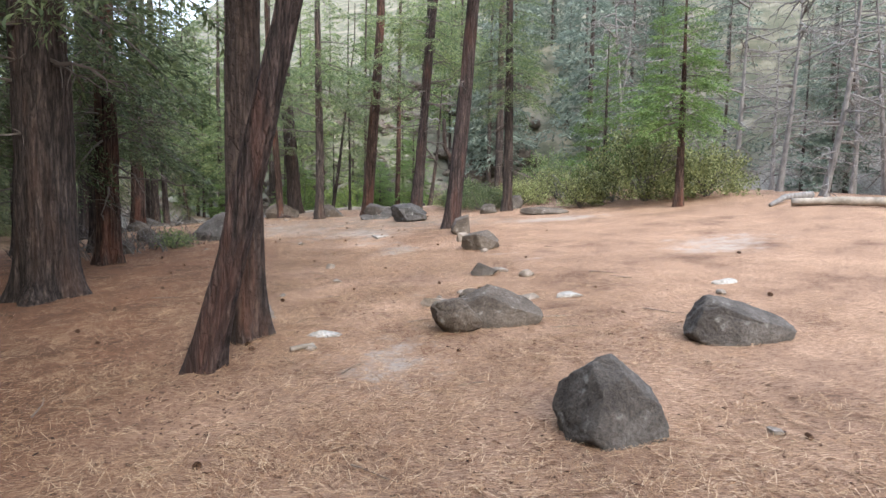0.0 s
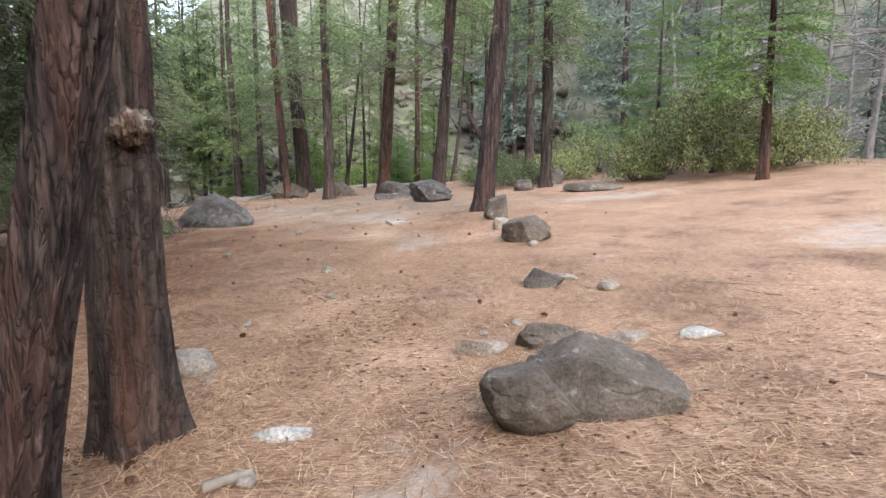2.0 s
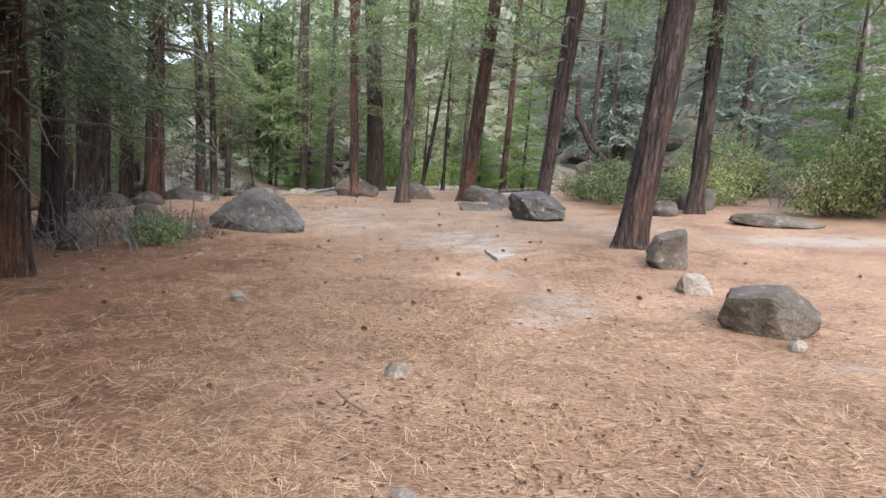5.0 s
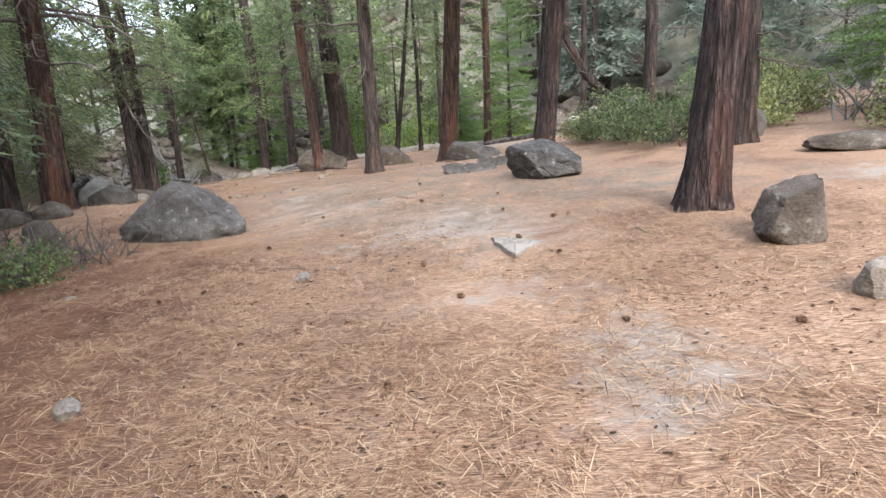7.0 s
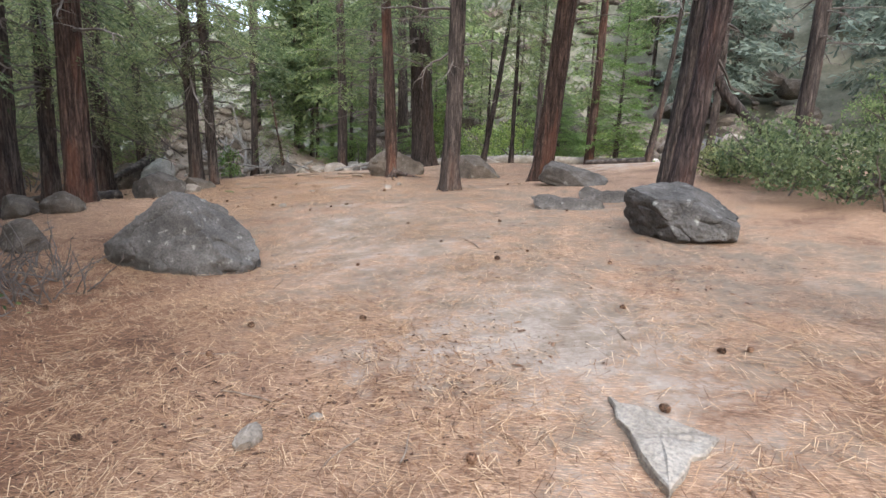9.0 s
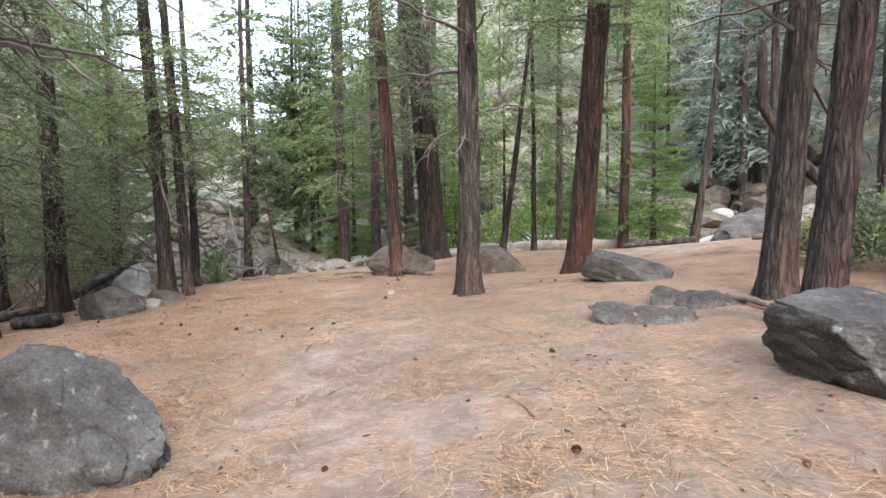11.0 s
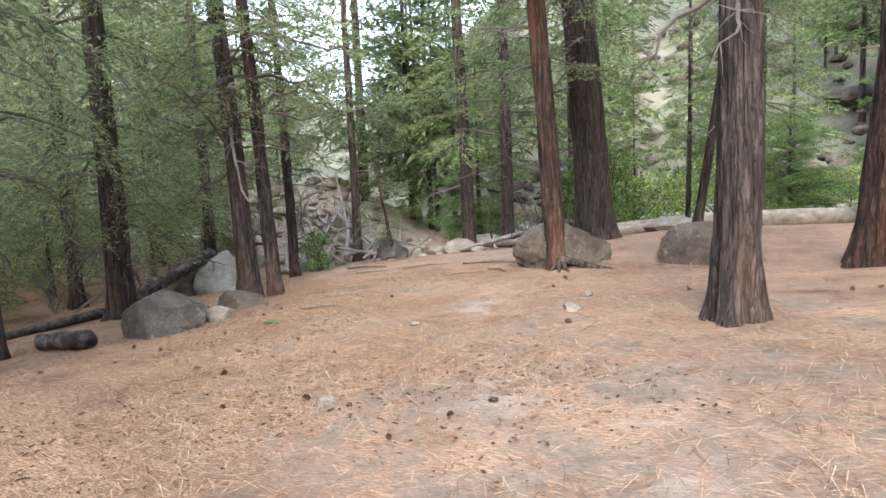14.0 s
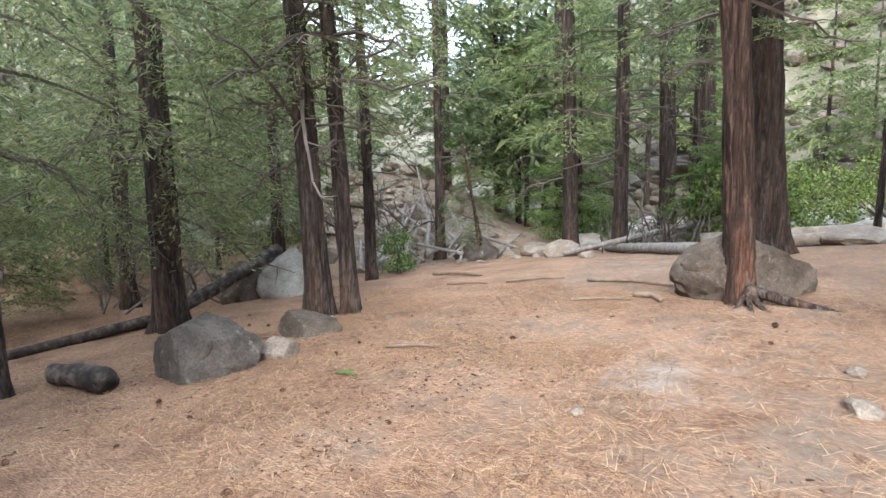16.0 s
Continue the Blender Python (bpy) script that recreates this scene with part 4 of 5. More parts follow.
rock(-6.3, 33.0, (1.6, 1.2, 0.3), 0, 84, M_ROCK_TAN, "low dusty rock behind the rise", cuts=4)


def rubble(name, spots, mat, seed, label, lo, hi):
    """Countless stones as one mesh."""
    rng = np.random.default_rng(seed)
    bm = bmesh.new()
    bmesh.ops.create_icosphere(bm, subdivisions=2, radius=1)
    bv, bf = np.array([v.co[:] for v in bm.verts]), np.array([[v.index for v in f.verts] for f in bm.faces])
    bm.free()
    shapes = []
    for k in range(6):
        v = bv.copy()
        for _ in range(5):
            n = rng.normal(0, 1, 3)
            n /= np.linalg.norm(n)
            over = np.maximum(v @ n - rng.uniform(0.45, 0.8), 0)
            v -= np.outer(over * 0.9, n)
        shapes.append(v + rng.normal(0, 0.03, v.shape))
    parts = []
    for x, y in spots:
        s = lo * (hi / lo) ** (rng.uniform() ** 2)
        m = np.array(Euler(rng.uniform(0, 6, 3)).to_matrix())
        v = shapes[rng.integers(6)] @ m.T * np.array([1.1, 0.9, 0.7]) * s
        parts.append((v + np.array([x, y, gz(x, y) + s * 0.2]), bf))
    tagged(new(name, mesh_of(name, *joined(parts), [mat], smooth_shade=False)), label, "rocks", kind="stuff")


rng = np.random.default_rng(77)
rubble("creek_stones", [(rng.uniform(-14, 8), 41 + rng.normal(0, 2.2)) for _ in range(520)], M_ROCK_PALE, 1, "pale washed boulders filling the creek bed", 0.12, 0.8)
rubble("hillside_rocks", [(rng.uniform(-20, 10), rng.uniform(45, 78)) for _ in range(520)], M_ROCK, 2, "grey boulders scattered over the dry hillside", 0.2, 1.6)
rubble("gully_stones", [(-18.8 + rng.normal(0, 2.6), 37.3 + rng.normal(0, 2.6)) for _ in range(380)], M_ROCK_TAN, 3, "grey stones in the gully", 0.08, 0.5)


# ---------------------------------------------------------------- logs and sticks
def log(points, r0, r1, mat, label, name="fallen_log", sides=14, hollow=False, seed=0):
    pts = [Vector((x, y, gz(x, y) + h)) for x, y, h in points]
    base = pts[0].copy()
    fine = []
    for a, b in zip(pts, pts[1:]):
        fine += [a.lerp(b, k / 6) for k in range(6)]
    fine.append(pts[-1])
    n = len(fine)
    radii = [(r0 + (r1 - r0) * i / (n - 1)) * (1 + 0.1 * noise.noise(Vector((i * 0.7, seed, 0)))) for i in range(n)]
    ring = [p - base for p in fine]
    if hollow:
        ring += [ring[-1], ring[-1].lerp(ring[-3], 0.6)]
        radii += [radii[-1] * 0.72, radii[-1] * 0.6]
    else:
        ring = [ring[0]] + ring + [ring[-1]]
        radii = [0.002] + radii + [0.002]
    v, f = tube_arrays([tuple(p) for p in ring], radii, sides)
    v += np.array([noise.noise_vector(Vector(p) * 6 + Vector((seed, 0, 0))) for p in v]) * r0 * 0.2
    ob = tagged(new(name, mesh_of(name, v, f, [mat], smooth_shade=True)), label, "log" if r0 > 0.05 else "stick")
    ob.location = base
    return ob


log([(-13.62, 23.55, 0.12), (-13.0, 23.6, 0.12), (-12.6, 23.55, 0.12)], 0.12, 0.13, M_CHAR, "short charred hollow log lying on needles", hollow=True, seed=1)
log([(-16.3, 22.6, 0.06), (-16.25, 24.4, 0.07), (-15.95, 26.1, 0.12), (-16.1, 27.3, 0.45), (-16.4, 28.9, 0.92)], 0.06, 0.14, M_CHAR, "long dark fallen trunk rising through the trees", seed=2)
log([(-12.7, 36.8, 0.12), (-10.8, 34.4, 0.14), (-8.9, 32.3, 0.12)], 0.09, 0.12, M_BONE, "grey weathered log along the bank", seed=3)
log([(-12.2, 33.9, 0.1), (-10.2, 35.6, 0.5), (-8.6, 36.6, 0.75)], 0.06, 0.09, M_BONE, "thin grey log propped on the bank", seed=4)
log([(-9.3, 34.6, 0.18), (-5.5, 35.1, 0.25), (-1.8, 34.6, 0.3)], 0.2, 0.24, M_PALE_LOG, "long pale barkless log behind the rise", seed=5)
log([(-8.6, 33.6, 0.12), (-6.4, 33.9, 0.14)], 0.13, 0.13, M_PALE_LOG, "pale log end behind the rise", seed=6)
log([(-2.6, 31.6, 0.06), (-0.9, 31.2, 0.07)], 0.08, 0.09, M_CHAR, "dark log on the crest", seed=7)
log([(0.2, 30.2, 0.06), (1.6, 29.6, 0.08)], 0.07, 0.08, M_STICK, "brown log on the crest", seed=8)
log([(8.6, 14.5, 0.12), (9.6, 14.0, 0.14), (10.6, 13.6, 0.14)], 0.09, 0.12, M_PALE_LOG, "pale barkless log at the clearing's edge", seed=9)
log([(8.3, 14.9, 0.06), (8.9, 15.3, 0.16), (9.7, 15.5, 0.2)], 0.05, 0.1, M_GREY_TWIG, "grey driftwood snag at the clearing's edge", seed=10)
log([(2.9, 28.8, -0.1), (1.9, 28.9, 0.6), (1.2, 28.9, 1.15), (0.7, 29.0, 1.7), (0.1, 29.1, 2.9), (0.05, 29.1, 4.2)], 0.15, 0.09, M_BARK_DARK, "crooked dark bent trunk", name="bent_trunk", seed=11)
rng = np.random.default_rng(5)
for k in range(26):
    cx, cy, a = -17.2 + rng.normal(0, 1.3), 35.3 + rng.normal(0, 1.4), rng.uniform(-0.5, 0.7) + 2.2
    ln = rng.uniform(1.2, 3.4)
    log([(cx - math.cos(a) * ln / 2, cy - math.sin(a) * ln / 2, rng.uniform(0.05, 0.35)), (cx + math.cos(a) * ln / 2, cy + math.sin(a) * ln / 2, rng.uniform(0.2, 0.9))], rng.uniform(0.03, 0.09), 0.04, M_BONE,
        "grey driftwood pole in the gully", seed=20 + k, sides=8)
for a, b, c, d, r in ((-13.6, 30.5, -12.2, 30.05, 0.035), (-11.3, 29.3, -10.4, 29.6, 0.025), (-9.6, 27.9, -8.9, 28.0, 0.02), (-1.65, 23.2, -1.15, 22.35, 0.05), (-9.9, 29.3, -8.6, 28.9, 0.03), (-10.7, 25.5, -10.0, 25.6, 0.02),
                      (-12.4, 29.2, -11.6, 29.2, 0.02), (-8.9, 28.2, -8.5, 27.9, 0.04)):
    log([(a, b, r), ((a + c) / 2 + 0.05, (b + d) / 2 + 0.06, r * 1.3), (c, d, r * 0.8)], r, r * 0.6, M_STICK, "brown crooked fallen branch on needles", name="fallen_branch", sides=8, seed=int(-a * 10))


def fallen_leaf(x, y, rz):
    v, f = [], []
    for i in range(7):
        q = i / 6
        w = 0.045 * math.sin(math.pi * (0.08 + 0.88 * q)) ** 0.8
        for k in (-1, 0, 1):
            v.append((0.2 * (q - 0.5), k * w, 0.012 + 0.014 * abs(k) + 0.012 * math.sin(q * 5)))
    for i in range(6):
        for k in range(2):
            a = i * 3 + k
            f.append((a, a + 3, a + 4, a + 1))
    ob = tagged(new("fallen_leaf", mesh_of("fallen_leaf", v, f, [M_YOUNG], smooth_shade=True)), "pale green fallen leaf lying on needles", "leaf")
    ob.matrix_world = pose(x, y, gz(x, y) + 0.01, 0, 0, rz)


fallen_leaf(-10.43, 24.63, 30)


def stump_root(x, y, rz):
    root = tagged(thing("exposed_root", x, y, rz=rz), "grey exposed root spreading from a trunk", "root")
    for k, (dx, dy, r) in enumerate(((1.25, -0.1, 0.07), (0.3, -0.35, 0.045), (0.12, -0.42, 0.04), (-0.1, -0.3, 0.035))):
        q = np.linspace(0, 1, 7)
        pts = np.stack([dx * q, dy * q + 0.03 * np.sin(q * 5 + k), 0.16 * (1 - q) ** 2 + 0.01 - 0.03 * q], -1)
        child("root_arm", mesh_of("root_arm", *tube_arrays(pts, r * (1 - 0.6 * q), 8), [M_BARK_GREY], smooth_shade=True), root)


stump_root(-7.62, 28.0, 0)


# ---------------------------------------------------------------- shrubs, brush, bare trees
def shrub(x, y, r, h, count, mat, seed, label, leaf=0.06, name="shrub", stems=10, gap=0.25):
    """A many-stemmed bush: bent stems and leaf clumps with gaps between them."""
    rng = np.random.default_rng(seed)
    bush = tagged(thing(name, x, y), label, "shrub")
    woods, lv, lf = [], [], []
    for k in range(stems):
        a = rng.uniform(0, 6.28)
        q = np.linspace(0, 1, 6)
        reach = r * rng.uniform(0.4, 0.95)
        top = h * rng.uniform(0.55, 0.95)
        pts = np.stack([np.cos(a) * reach * q**1.2, np.sin(a) * reach * q**1.2, top * q - 0.05], -1) + rng.normal(0, 0.05, (6, 3)) * q[:, None]
        woods.append(tube_arrays(pts, 0.035 * (1 - q) + 0.006, 5))
    child("stem_work", mesh_of("stem_work", *joined(woods), [M_TWIG], smooth_shade=True), bush, kind="stuff")
    clumps = []
    for _ in range(count):
        u = rng.normal(0, 1, 3)
        u /= np.linalg.norm(u)
        u[2] = abs(u[2])
        k = rng.uniform(0.45, 1.0) ** 0.6
        if noise.noise(Vector(u * 2.2) + Vector((seed, 0, 0))) < -gap:
            k *= 0.7
        clumps.append(u * np.array([r, r, h]) * k * (1 + 0.22 * noise.noise(Vector(u * 3.0) + Vector((0, seed, 0)))) + np.array([0, 0, 0.1]))
    c = np.repeat(np.array(clumps), 26, 0)
    n = len(c)
    p = c + rng.normal(0, 0.11, (n, 3)) * np.array([1, 1, 0.8])
    d = rng.normal(0, 1, (n, 3)) + np.array([0, 0, 0.6])
    d /= np.linalg.norm(d, axis=1)[:, None]
    w = np.cross(d, rng.normal(0, 1, (n, 3)))
    w /= np.linalg.norm(w, axis=1)[:, None]
    l = leaf * rng.uniform(0.6, 1.3, (n, 1))
    v = np.stack([p, p + d * l * 0.5 + w * l * 0.26, p + d * l, p + d * l * 0.5 - w * l * 0.26], 1).reshape(-1, 3)
    v[:, 2] = np.maximum(v[:, 2], 0.02)
    child("leaf_mass", mesh_of("leaf_mass", v, np.arange(n * 4).reshape(-1, 4), [mat]), bush, kind="stuff")
    return bush


shrub(6.9, 20.0, 2.1, 2.6, 620, M_SHRUB, 1, "large olive-green spreading shrub at the clearing's edge", 0.1, stems=16)
shrub(8.6, 19.2, 1.5, 1.5, 300, M_SHRUB, 2, "olive-green shrub with dry tips", 0.08)
shrub(4.75, 20.1, 0.75, 1.3, 170, M_SHRUB, 3, "small yellow-green shrub at the clearing's edge", 0.075)
shrub(3.1, 23.6, 1.3, 0.95, 220, M_SHRUB, 4, "pale green shrub behind dark rocks", 0.08)
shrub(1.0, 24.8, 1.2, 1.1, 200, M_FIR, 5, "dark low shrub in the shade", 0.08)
shrub(5.0, 25.5, 1.2, 1.2, 180, M_SHRUB, 6, "green shrub beneath young conifers", 0.085)
shrub(1.55, 22.5, 1.3, 0.85, 240, M_FIR_SHADED, 17, "dark tangled low thicket on the rise", 0.07)
shrub(0.4, 25.9, 0.8, 0.6, 90, M_SHRUB, 7, "low olive shrub behind the double trunk", 0.07)
shrub(-8.6, 36.2, 1.5, 2.6, 330, M_SHRUB_GREEN, 8, "bright green rounded shrub beside a pale log", 0.09)
shrub(-5.6, 38.6, 2.2, 2.0, 330, M_SHRUB_GREEN, 9, "yellow-green willow bush along the creek", 0.09)
shrub(-2.2, 40.5, 2.4, 1.8, 300, M_SHRUB_GREEN, 10, "yellow-green willow bush along the creek", 0.09)
shrub(-7.9, 43.5, 2.0, 2.2, 260, M_SHRUB_GREEN, 13, "yellow-green willow bush along the creek", 0.1)
shrub(-13.4, 38.6, 1.5, 1.5, 200, M_YOUNG, 11, "green undergrowth beneath slim trunks", 0.08)
shrub(-15.0, 31.1, 0.35, 1.1, 40, M_YOUNG, 14, "small bright green sprout beside a slim trunk", 0.08, stems=3)
shrub(-7.2, 15.9, 0.45, 0.4, 50, M_CEDAR, 15, "low leafy plant in dry brush", 0.06, stems=5)
for k, (a, b) in enumerate(((-22.5, 33.5), (-23.0, 28.5), (-20.3, 19.8), (-14.6, 16.6), (5.5, 30.5))):
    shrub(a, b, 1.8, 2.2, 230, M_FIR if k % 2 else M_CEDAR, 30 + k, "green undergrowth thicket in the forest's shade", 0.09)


def brush(x, y, r, h, count, mat, seed, label):
    """Dry leafless brush: crooked twigs out of the ground."""
    rng = np.random.default_rng(seed)
    ob = tagged(thing("dry_brush", x, y), label, "brush")
    parts = []
    for _ in range(count):
        a, q = rng.uniform(0, 6.28), rng.uniform(0, 1) ** 0.5 * r
        parts.append(turned(DEADS[rng.integers(len(DEADS))], h * rng.uniform(0.5, 1.2), rng.uniform(0, 6.28), rng.uniform(0.5, 1.4), (math.cos(a) * q, math.sin(a) * q, -0.03), rng.uniform(-2, 2)))
    child("twig_tangle", mesh_of("twig_tangle", *joined(parts), [mat]), ob, kind="stuff")


for k, (x, y, r, h, n) in enumerate(((-7.9, 15.9, 1.1, 0.8, 46), (-8.4, 17.2, 0.9, 0.8, 34), (-9.3, 14.6, 1.2, 0.9, 40), (-10.0, 17.6, 1.0, 0.9, 30),
                                    (-20.0, 36.0, 2.5, 1.6, 60), (-10.4, 35.8, 1.6, 1.6, 60), (5.4, 21.6, 1.2, 1.2, 40), (1.6, 22.3, 1.1, 0.8, 14), (-7.6, 17.0, 0.8, 0.6, 40), (-18.6, 27.8, 1.8, 1.2, 40), (-9.0, 38.5, 1.5, 1.5, 40))):
    brush(x, y, r, h, n, M_GREY_TWIG if k % 3 == 0 else M_TWIG, 200 + k, "dry leafless grey-brown brush at the forest's edge")


def bare_tree(seed, h):
    ob = tagged(new("bare_tree"), "dead grey leafless tree with tangled pale branches", "tree", "bare grey trees on the slope")
    me, pts = trunk_mesh(h, 0.22, (0.02, 0.0), (0.12, 0.1), seed, M_GREY_TWIG, 10, 14, 0.3)
    child("trunk", me, ob)
    child("branch_tangle", dead_mesh(pts, 0.6, h * 0.95, 70, 2.0, seed, M_GREY_TWIG), ob, kind="stuff")
    return ob


rng = np.random.default_rng(9)
bare = [bare_tree(300 + k, 7.5 + k) for k in range(3)]
SPOTS = [(10.6, 21.5), (12.3, 19.0), (13.2, 23.0), (15.5, 20.5), (14.8, 16.6), (17.0, 24.5), (10.2, 25.5), (12.0, 27.5), (18.5, 18.0), (16.0, 28.5), (8.4, 28.5), (20.0, 22.5), (13.0, 14.6), (19.0, 13.5), (7.6, 25.6)]
for k, (x, y) in enumerate(SPOTS):
    m = pose(x, y, gz(x, y), rng.normal(0, 4), rng.normal(0, 4), rng.uniform(0, 360))
    if k < 3:
        bare[k].matrix_basis = m
    else:
        copy_thing(bare[k % 3], m)
# woods beside and behind the start of the path: unseen, added to shade the ground
for k, (x, y, h) in enumerate(((-5.6, 1.2, 21), (-8.8, 4.6, 22), (-4.2, -4.5, 20), (-11.0, 9.0, 20), (4.5, -7.0, 21))):
    conifer(x, y, 0.5, h, (0, 0), (0.02, 0.01), M_BARK_DARK, (3.4, 0.9, 190, 3.4), M_FIR_SHADED, False, (1.5, 4, 10, 1.6), 130 + k, OLD.format("dark"))
# low young firs in the hollow
for k, (x, y, h) in enumerate(((-18.6, 24.4, 4.6), (-20.8, 27.6, 6.0), (-17.4, 20.6, 4.2), (-21.5, 31.0, 6.5), (-23.5, 25.0, 6.0))):
    conifer(x, y, 0.12, h, bark=M_BARK_DARK, crown=(0.5, 1.0, 90, 1.6), leaf=M_FIR_LIT, dead=None, seed=150 + k, droop=0.05, name="young_fir", near=False, label="young drooping fir in the shady hollow")
log([(-1.42, 5.68, 0.03), (-1.22, 5.8, 0.035)], 0.03, 0.022, M_PALE_LOG, "short pale barkless stick beside a trunk", name="pale_stick", sides=8, seed=3)
# a pale broken snag behind the crest
conifer(-0.72, 33.3, 0.24, 7.0, (0.1, 0.0), (0.08, 0.0), M_BARK_GREY, None, M_FIR, dead=(3.0, 6.8, 9, 1.8), seed=91, dead_mat=M_BONE, name="dead_snag", label="leaning grey dead snag with pale bare branches")
# crooked sapling on the gully's edge
conifer(-14.6, 34.2, 0.13, 3.4, (-0.18, -0.05), (0.06, 0.0), M_BARK_RED, (1.0, 1.0, 34, 1.1), M_CEDAR, True, (0.6, 2.2, 16, 1.0), 92, "crooked red-brown sapling beside a dark boulder", name="sapling")


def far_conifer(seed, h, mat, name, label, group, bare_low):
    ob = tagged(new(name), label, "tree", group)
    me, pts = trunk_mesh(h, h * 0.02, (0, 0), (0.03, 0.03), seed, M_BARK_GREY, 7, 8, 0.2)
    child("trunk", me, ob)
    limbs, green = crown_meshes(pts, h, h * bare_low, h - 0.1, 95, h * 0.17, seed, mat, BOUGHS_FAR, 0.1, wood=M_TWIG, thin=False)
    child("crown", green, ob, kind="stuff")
    return ob


def scatter(made, count, seed, pick, keep):
    """Copies of a few trees over the valley sides."""
    rng = np.random.default_rng(seed)
    done, n = 0, 0
    while done < count and n < 20000:
        n += 1
        x, y = pick(rng)
        if not keep(x, y, rng):
            continue
        m = pose(x, y, gz(x, y) - 0.3, 0, 0, rng.uniform(0, 360)) @ Matrix.Scale(rng.uniform(0.7, 1.25), 4)
        src = made[done % len(made)]
        if done < len(made):
            src.matrix_basis = m
        else:
            c = copy_thing(src, m)
            c.matrix_basis = m
        done += 1


def polar(lo, hi, a0, a1):
    def pick(rng):
        d, a = lo + (hi - lo) * rng.uniform() ** 1.3, radians(rng.uniform(a0, a1))
        return -3 - math.sin(a) * d, 16 + math.cos(a) * d
    return pick


far_trees = [far_conifer(400 + k, 15 + 3 * k, M_FIR_HAZED, "far_conifer", "dark green conifer on the valley side", "conifers on the valley side", 0.12) for k in range(4)]
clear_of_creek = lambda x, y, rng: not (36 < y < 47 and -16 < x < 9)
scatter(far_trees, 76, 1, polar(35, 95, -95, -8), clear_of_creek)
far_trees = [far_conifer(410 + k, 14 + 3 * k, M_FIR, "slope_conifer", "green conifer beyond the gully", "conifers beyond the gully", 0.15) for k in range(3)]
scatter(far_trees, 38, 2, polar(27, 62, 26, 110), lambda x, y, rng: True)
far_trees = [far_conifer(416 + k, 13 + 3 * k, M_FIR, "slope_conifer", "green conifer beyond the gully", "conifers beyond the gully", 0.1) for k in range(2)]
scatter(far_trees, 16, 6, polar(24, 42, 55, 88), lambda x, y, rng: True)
far_trees = [far_conifer(420 + k, 11 + 3 * k, M_CEDAR, "hill_conifer", "conifer on the dry hillside", "conifers on the dry hillside", 0.25) for k in range(3)]
scatter(far_trees, 28, 3, polar(31, 80, -8, 28), clear_of_creek)
far_trees = [far_conifer(430 + k, 16 + 3 * k, M_FIR, "back_conifer", "conifer in the woods behind the clearing", "conifers behind the clearing", 0.2) for k in range(2)]
scatter(far_trees, 16, 4, polar(30, 55, 110, 265), lambda x, y, rng: True)


# ---------------------------------------------------------------- litter on the ground
def path_x(y):
    return float(np.interp(y, [0, 6, 12, 16, 19.5, 24, 30], [0, -1, -1.8, -3.1, -5.5, -8.6, -11]))


def needle_litter(count, seed):
    rng = np.random.default_rng(seed)
    y = rng.uniform(1.2, 29, count)
    cx = np.interp(y, [0, 6, 12, 16, 19.5, 24, 30], [0, -1, -1.8, -3.1, -5.5, -8.6, -11])
    x = cx + rng.normal(0, 2.6, count)
    keep = np.array([noise.noise(Vector((a * 0.8, b * 0.8, 7))) for a, b in zip(x, y)])
    bare = np.zeros(count)
    for a, b, rx, ry, k in BARE:
        bare += k * np.exp(-(((x - a) / rx) ** 2 + ((y - b) / ry) ** 2))
    track = np.exp(-(((x - cx - 0.3) / 2.0) ** 2)) * smooth(12, 18, y)
    ok = keep + rng.normal(0, 0.42, count) > -0.1 + bare * 0.5 + track * 0.22
    x, y = x[ok], y[ok]
    n = len(x)
    tuft = rng.integers(0, n, n)
    tied = rng.uniform(0, 1, n) < 0.45
    tuft[: n // 14] = np.arange(n // 14)
    tuft = np.where(tied, tuft % (n // 14), np.arange(n))
    x, y = x[tuft] + tied * rng.normal(0, 0.045, n), y[tuft] + tied * rng.normal(0, 0.045, n)
    # most needles lie in bundles that share a direction
    flow = np.array([noise.noise(Vector((a * 1.7, b * 1.7, 2))) for a, b in zip(x, y)]) * 5.0
    own = flow + rng.normal(0, 1.1, n)
    a = np.where(tied, own[tuft] + rng.normal(0, 0.42, n), own)
    ln, wd = rng.uniform(0.08, 0.19, n), rng.uniform(0.0010, 0.0023, n)
    dx, dy = np.cos(a) * ln / 2, np.sin(a) * ln / 2
    px, py = -np.sin(a) * wd, np.cos(a) * wd
    z = land(x, y) + np.array([0.018 * noise.fractal(Vector((p * 0.9, q * 0.9, 0)), 1.0, 2.0, 4) for p, q in zip(x, y)]) + rng.uniform(0.004, 0.022, n)
    t = rng.normal(0, 0.006, n)
    v = np.stack([np.stack([x - dx - px, y - dy - py, z - t], -1), np.stack([x - dx + px, y - dy + py, z - t], -1),
                  np.stack([x + dx + px * 0.4, y + dy + py * 0.4, z + t], -1), np.stack([x + dx - px * 0.4, y + dy - py * 0.4, z + t], -1)], 1).reshape(-1, 3)
    f3 = np.arange(n)[:, None] * 4 + np.array([[0, 3, 2, 1]])
    tagged(new("needle_litter", mesh_of("needle_litter", v, f3, [M_NEEDLE])), "loose dry pine needles strewn over the forest floor", "needles", kind="stuff")


needle_litter(500000, 5)


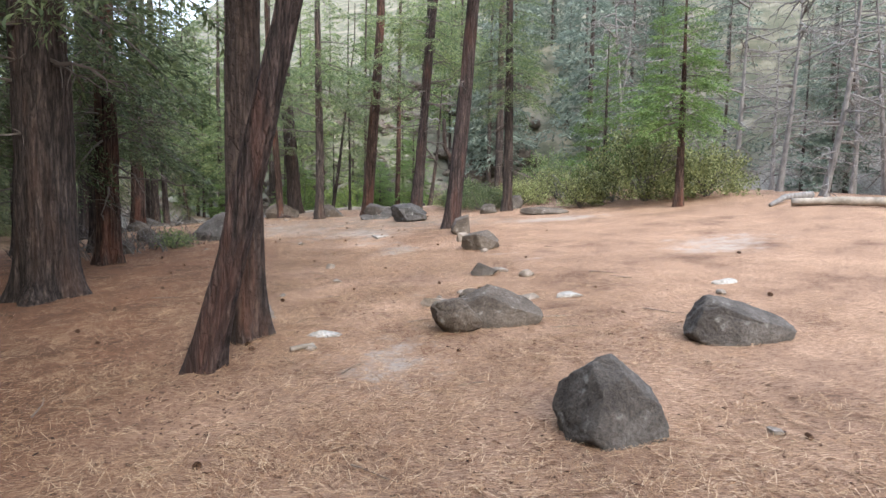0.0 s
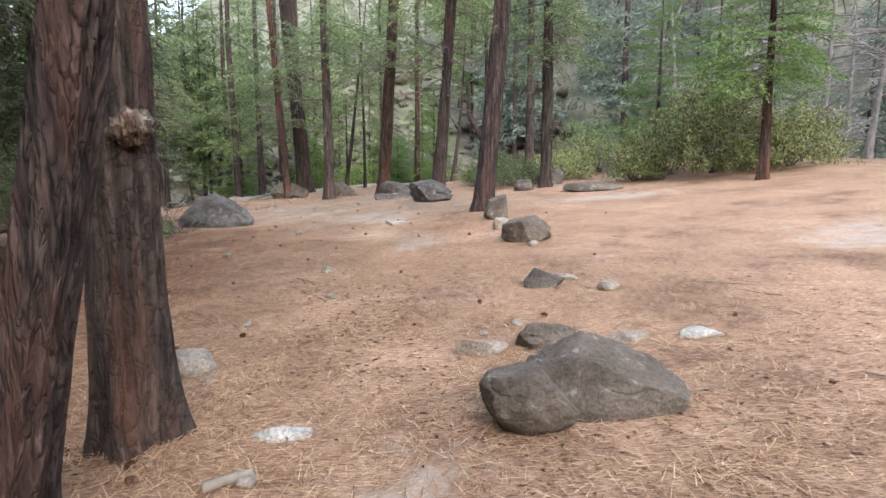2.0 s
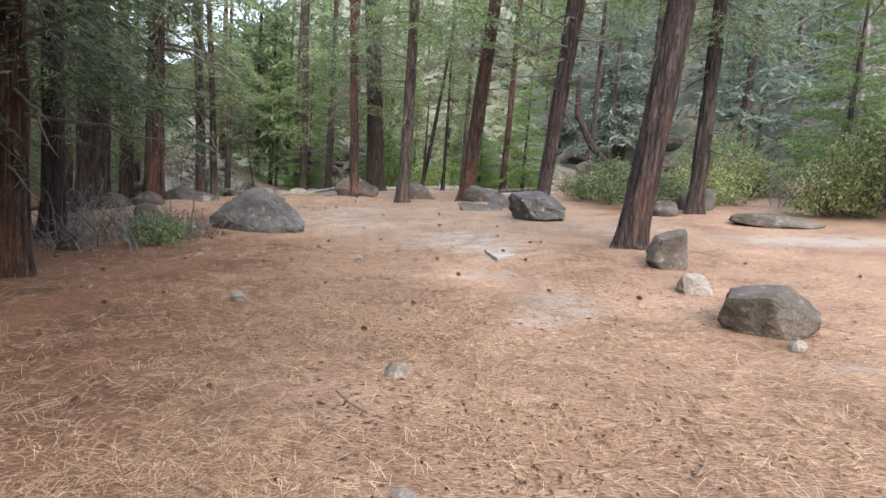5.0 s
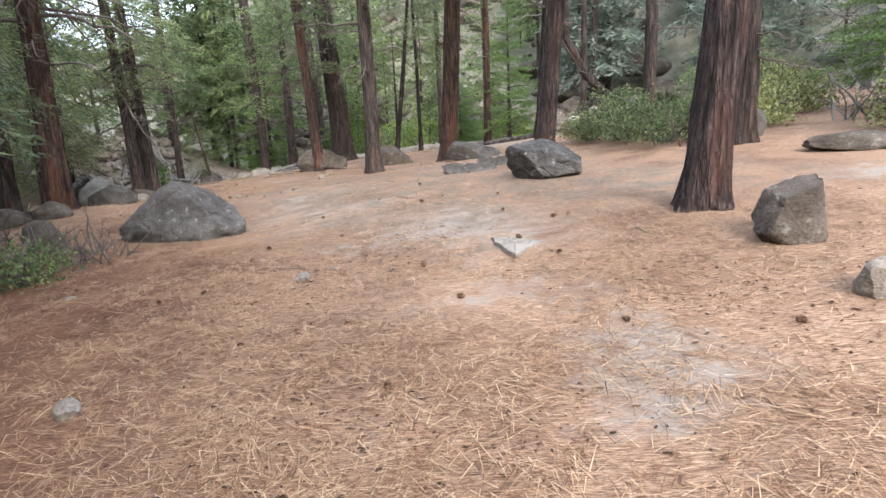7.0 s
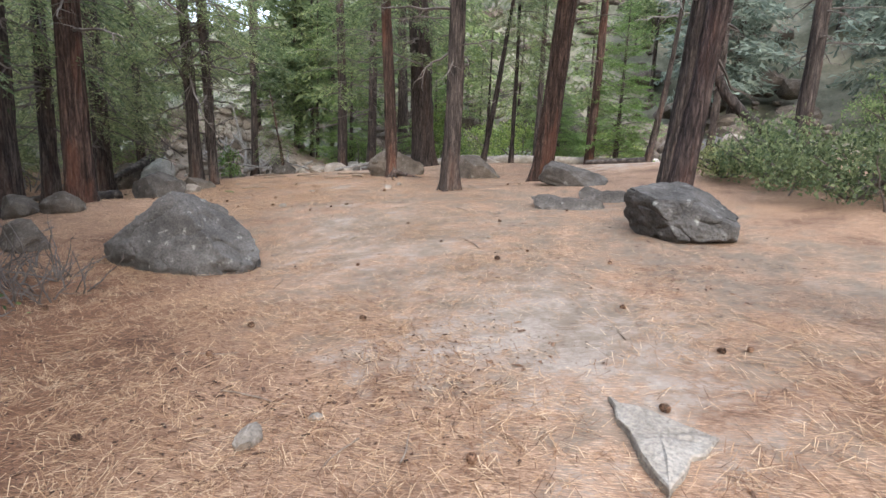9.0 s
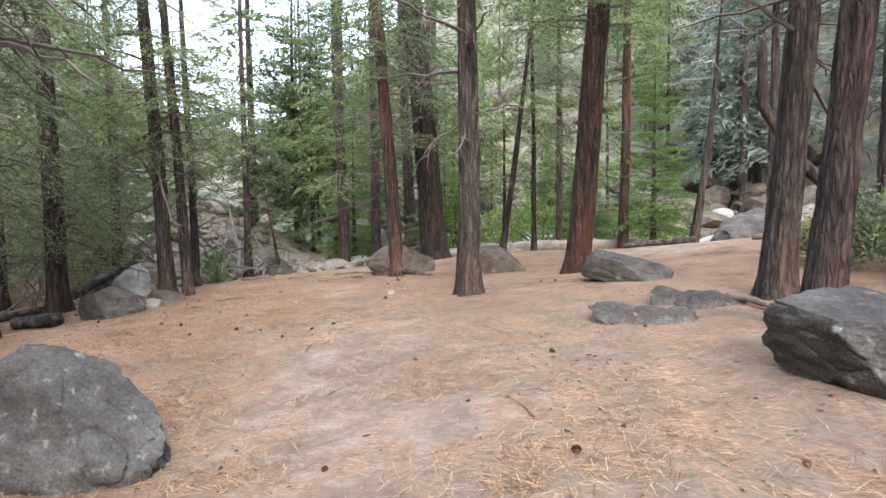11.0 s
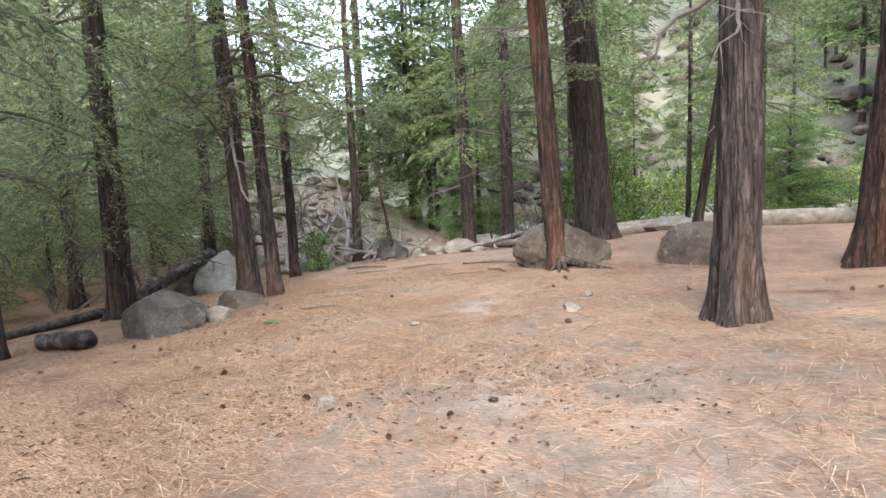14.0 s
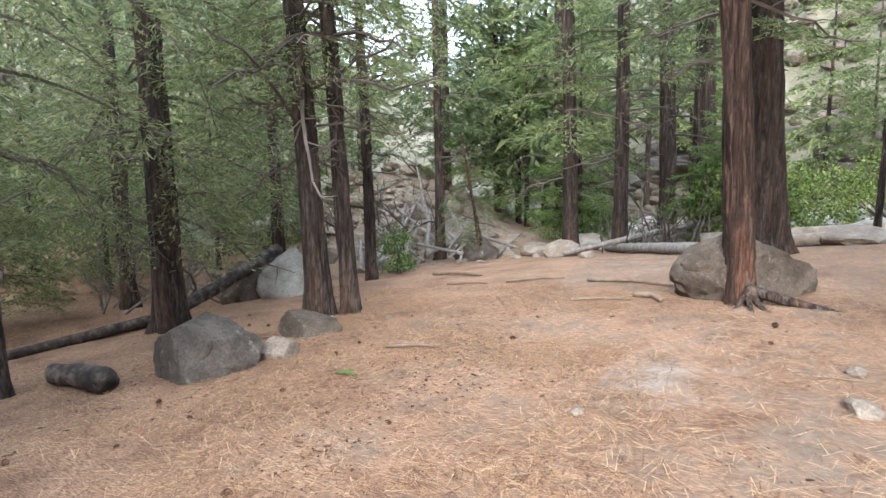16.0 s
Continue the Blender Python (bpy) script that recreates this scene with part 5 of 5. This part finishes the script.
def bark_crumbs(count, seed):
    """Crumbs of bark, cone scales and broken twigs, thickest away from the trodden line."""
    rng = np.random.default_rng(seed)
    y = rng.uniform(1.2, 29, count)
    x = np.array([path_x(q) for q in y]) + rng.normal(-0.9, 2.6, count)
    drift = np.array([noise.noise(Vector((a * 0.55, b * 0.55, 31))) for a, b in zip(x, y)])
    bare = np.zeros(count)
    for a, b, rx, ry, k in BARE:
        bare += k * np.exp(-(((x - a) / rx) ** 2 + ((y - b) / ry) ** 2))
    ok = drift + rng.normal(0, 0.2, count) > 0.08 + bare * 0.4
    x, y = x[ok], y[ok]
    n = len(x)
    a, s = rng.uniform(0, 6.283, n), 0.004 + 0.008 * rng.random(n) ** 3
    long = 1 + 2.5 * rng.random(n) ** 2
    z = land(x, y) + np.array([0.018 * noise.fractal(Vector((p * 0.9, q * 0.9, 0)), 1.0, 2.0, 4) for p, q in zip(x, y)]) + 0.006
    v = []
    for u, w, h in [(-1, -0.7, 0.0), (0.9, -0.9, 0.2), (1.1, 0.8, 0.0), (-0.8, 1.0, 0.3), (0.1, 0.0, 1.1)]:
        lx, ly = u * s * long, w * s
        v.append(np.stack([x + lx * np.cos(a) - ly * np.sin(a), y + lx * np.sin(a) + ly * np.cos(a), z + h * s * 0.8], -1))
    v = np.stack(v, 1).reshape(-1, 3)
    f = (np.arange(n)[:, None, None] * 5 + np.array([[[0, 1, 4], [1, 2, 4], [2, 3, 4], [3, 0, 4]]])).reshape(-1, 3)
    tagged(new("bark_crumbs", mesh_of("bark_crumbs", v, f, [M_FLAKE])), "dark crumbs of bark and cone scales on needles", "forest litter", kind="stuff")


bark_crumbs(60000, 23)


def cone_mesh():
    vs, fs = [], []
    for i in range(9):
        s = i / 8
        r = 0.024 * math.sin(math.pi * (0.12 + 0.8 * s)) + 0.004
        for k in range(8):
            a = 2 * math.pi * (k + 0.5 * (i % 2)) / 8
            c = np.array([math.cos(a) * r, math.sin(a) * r, -0.04 + 0.08 * s])
            o, t = np.array([math.cos(a), math.sin(a), 0.35]), np.array([-math.sin(a), math.cos(a), 0])
            n = len(vs)
            vs += [c - o * 0.012 - t * 0.005, c - o * 0.012 + t * 0.005, c + o * 0.011 + t * 0.008, c + o * 0.014 - t * 0.0, c + o * 0.011 - t * 0.008]
            fs += [(n, n + 1, n + 2), (n, n + 2, n + 3), (n, n + 3, n + 4)]
    return mesh_of("pine_cone", vs, fs, [M_CONE])


CONE = cone_mesh()
rng = np.random.default_rng(14)
for k in range(150):
    y = rng.uniform(1.5, 28)
    x = path_x(y) + rng.normal(0, 3.4) - (1.5 if k % 3 else 0)
    if any(abs(x - o.location.x) < 0.7 and abs(y - o.location.y) < 0.7 for o in bpy.data.objects if "boulder" in o.name):
        continue
    ob = tagged(new("pine_cone", CONE), "small dark brown fallen pine cone", "pine cone", "pine cones on the needle litter")
    s = rng.uniform(0.38, 0.72)
    ob.matrix_world = pose(x, y, gz(x, y) + 0.026 * s, 90 + rng.normal(0, 12), 0, rng.uniform(0, 360)) @ Matrix.Scale(s, 4)

STICKS = []
for k in range(5):
    q = np.linspace(0, 1, 6)
    pts = np.stack([q - 0.5, 0.05 * np.sin(q * 4 + k), 0.012 + 0.015 * np.sin(q * 7 + k) ** 2], -1)
    STICKS.append(mesh_of("stick", *tube_arrays(pts, 0.022 * (1 - 0.6 * q), 6), [M_STICK], smooth_shade=True))
for k in range(110):
    y = rng.uniform(1.8, 29)
    x = path_x(y) + rng.normal(0, 2.8)
    ob = tagged(new("stick", STICKS[k % 5]), "short brown fallen stick on needle litter", "stick", "sticks on the needle litter")
    s = rng.uniform(0.12, 0.5) if k % 6 else rng.uniform(0.3, 0.5)
    ob.matrix_world = pose(x, y, gz(x, y) + 0.006, 0, 0, rng.uniform(0, 360)) @ Matrix.Diagonal((s, s * 0.8, s * 0.8, 1))
for k in range(24):
    y = rng.uniform(2.5, 28)
    x = path_x(y) + rng.normal(0, 2.8)
    s = rng.uniform(0.06, 0.16)
    rock(x, y, (s * 1.5, s, s * 0.5), rng.uniform(0, 360), 500 + k, M_ROCK_TAN, "small flat stone chip half buried in needles", cuts=5, name="stone_chip", sub=2, group="stone chips on the ground")
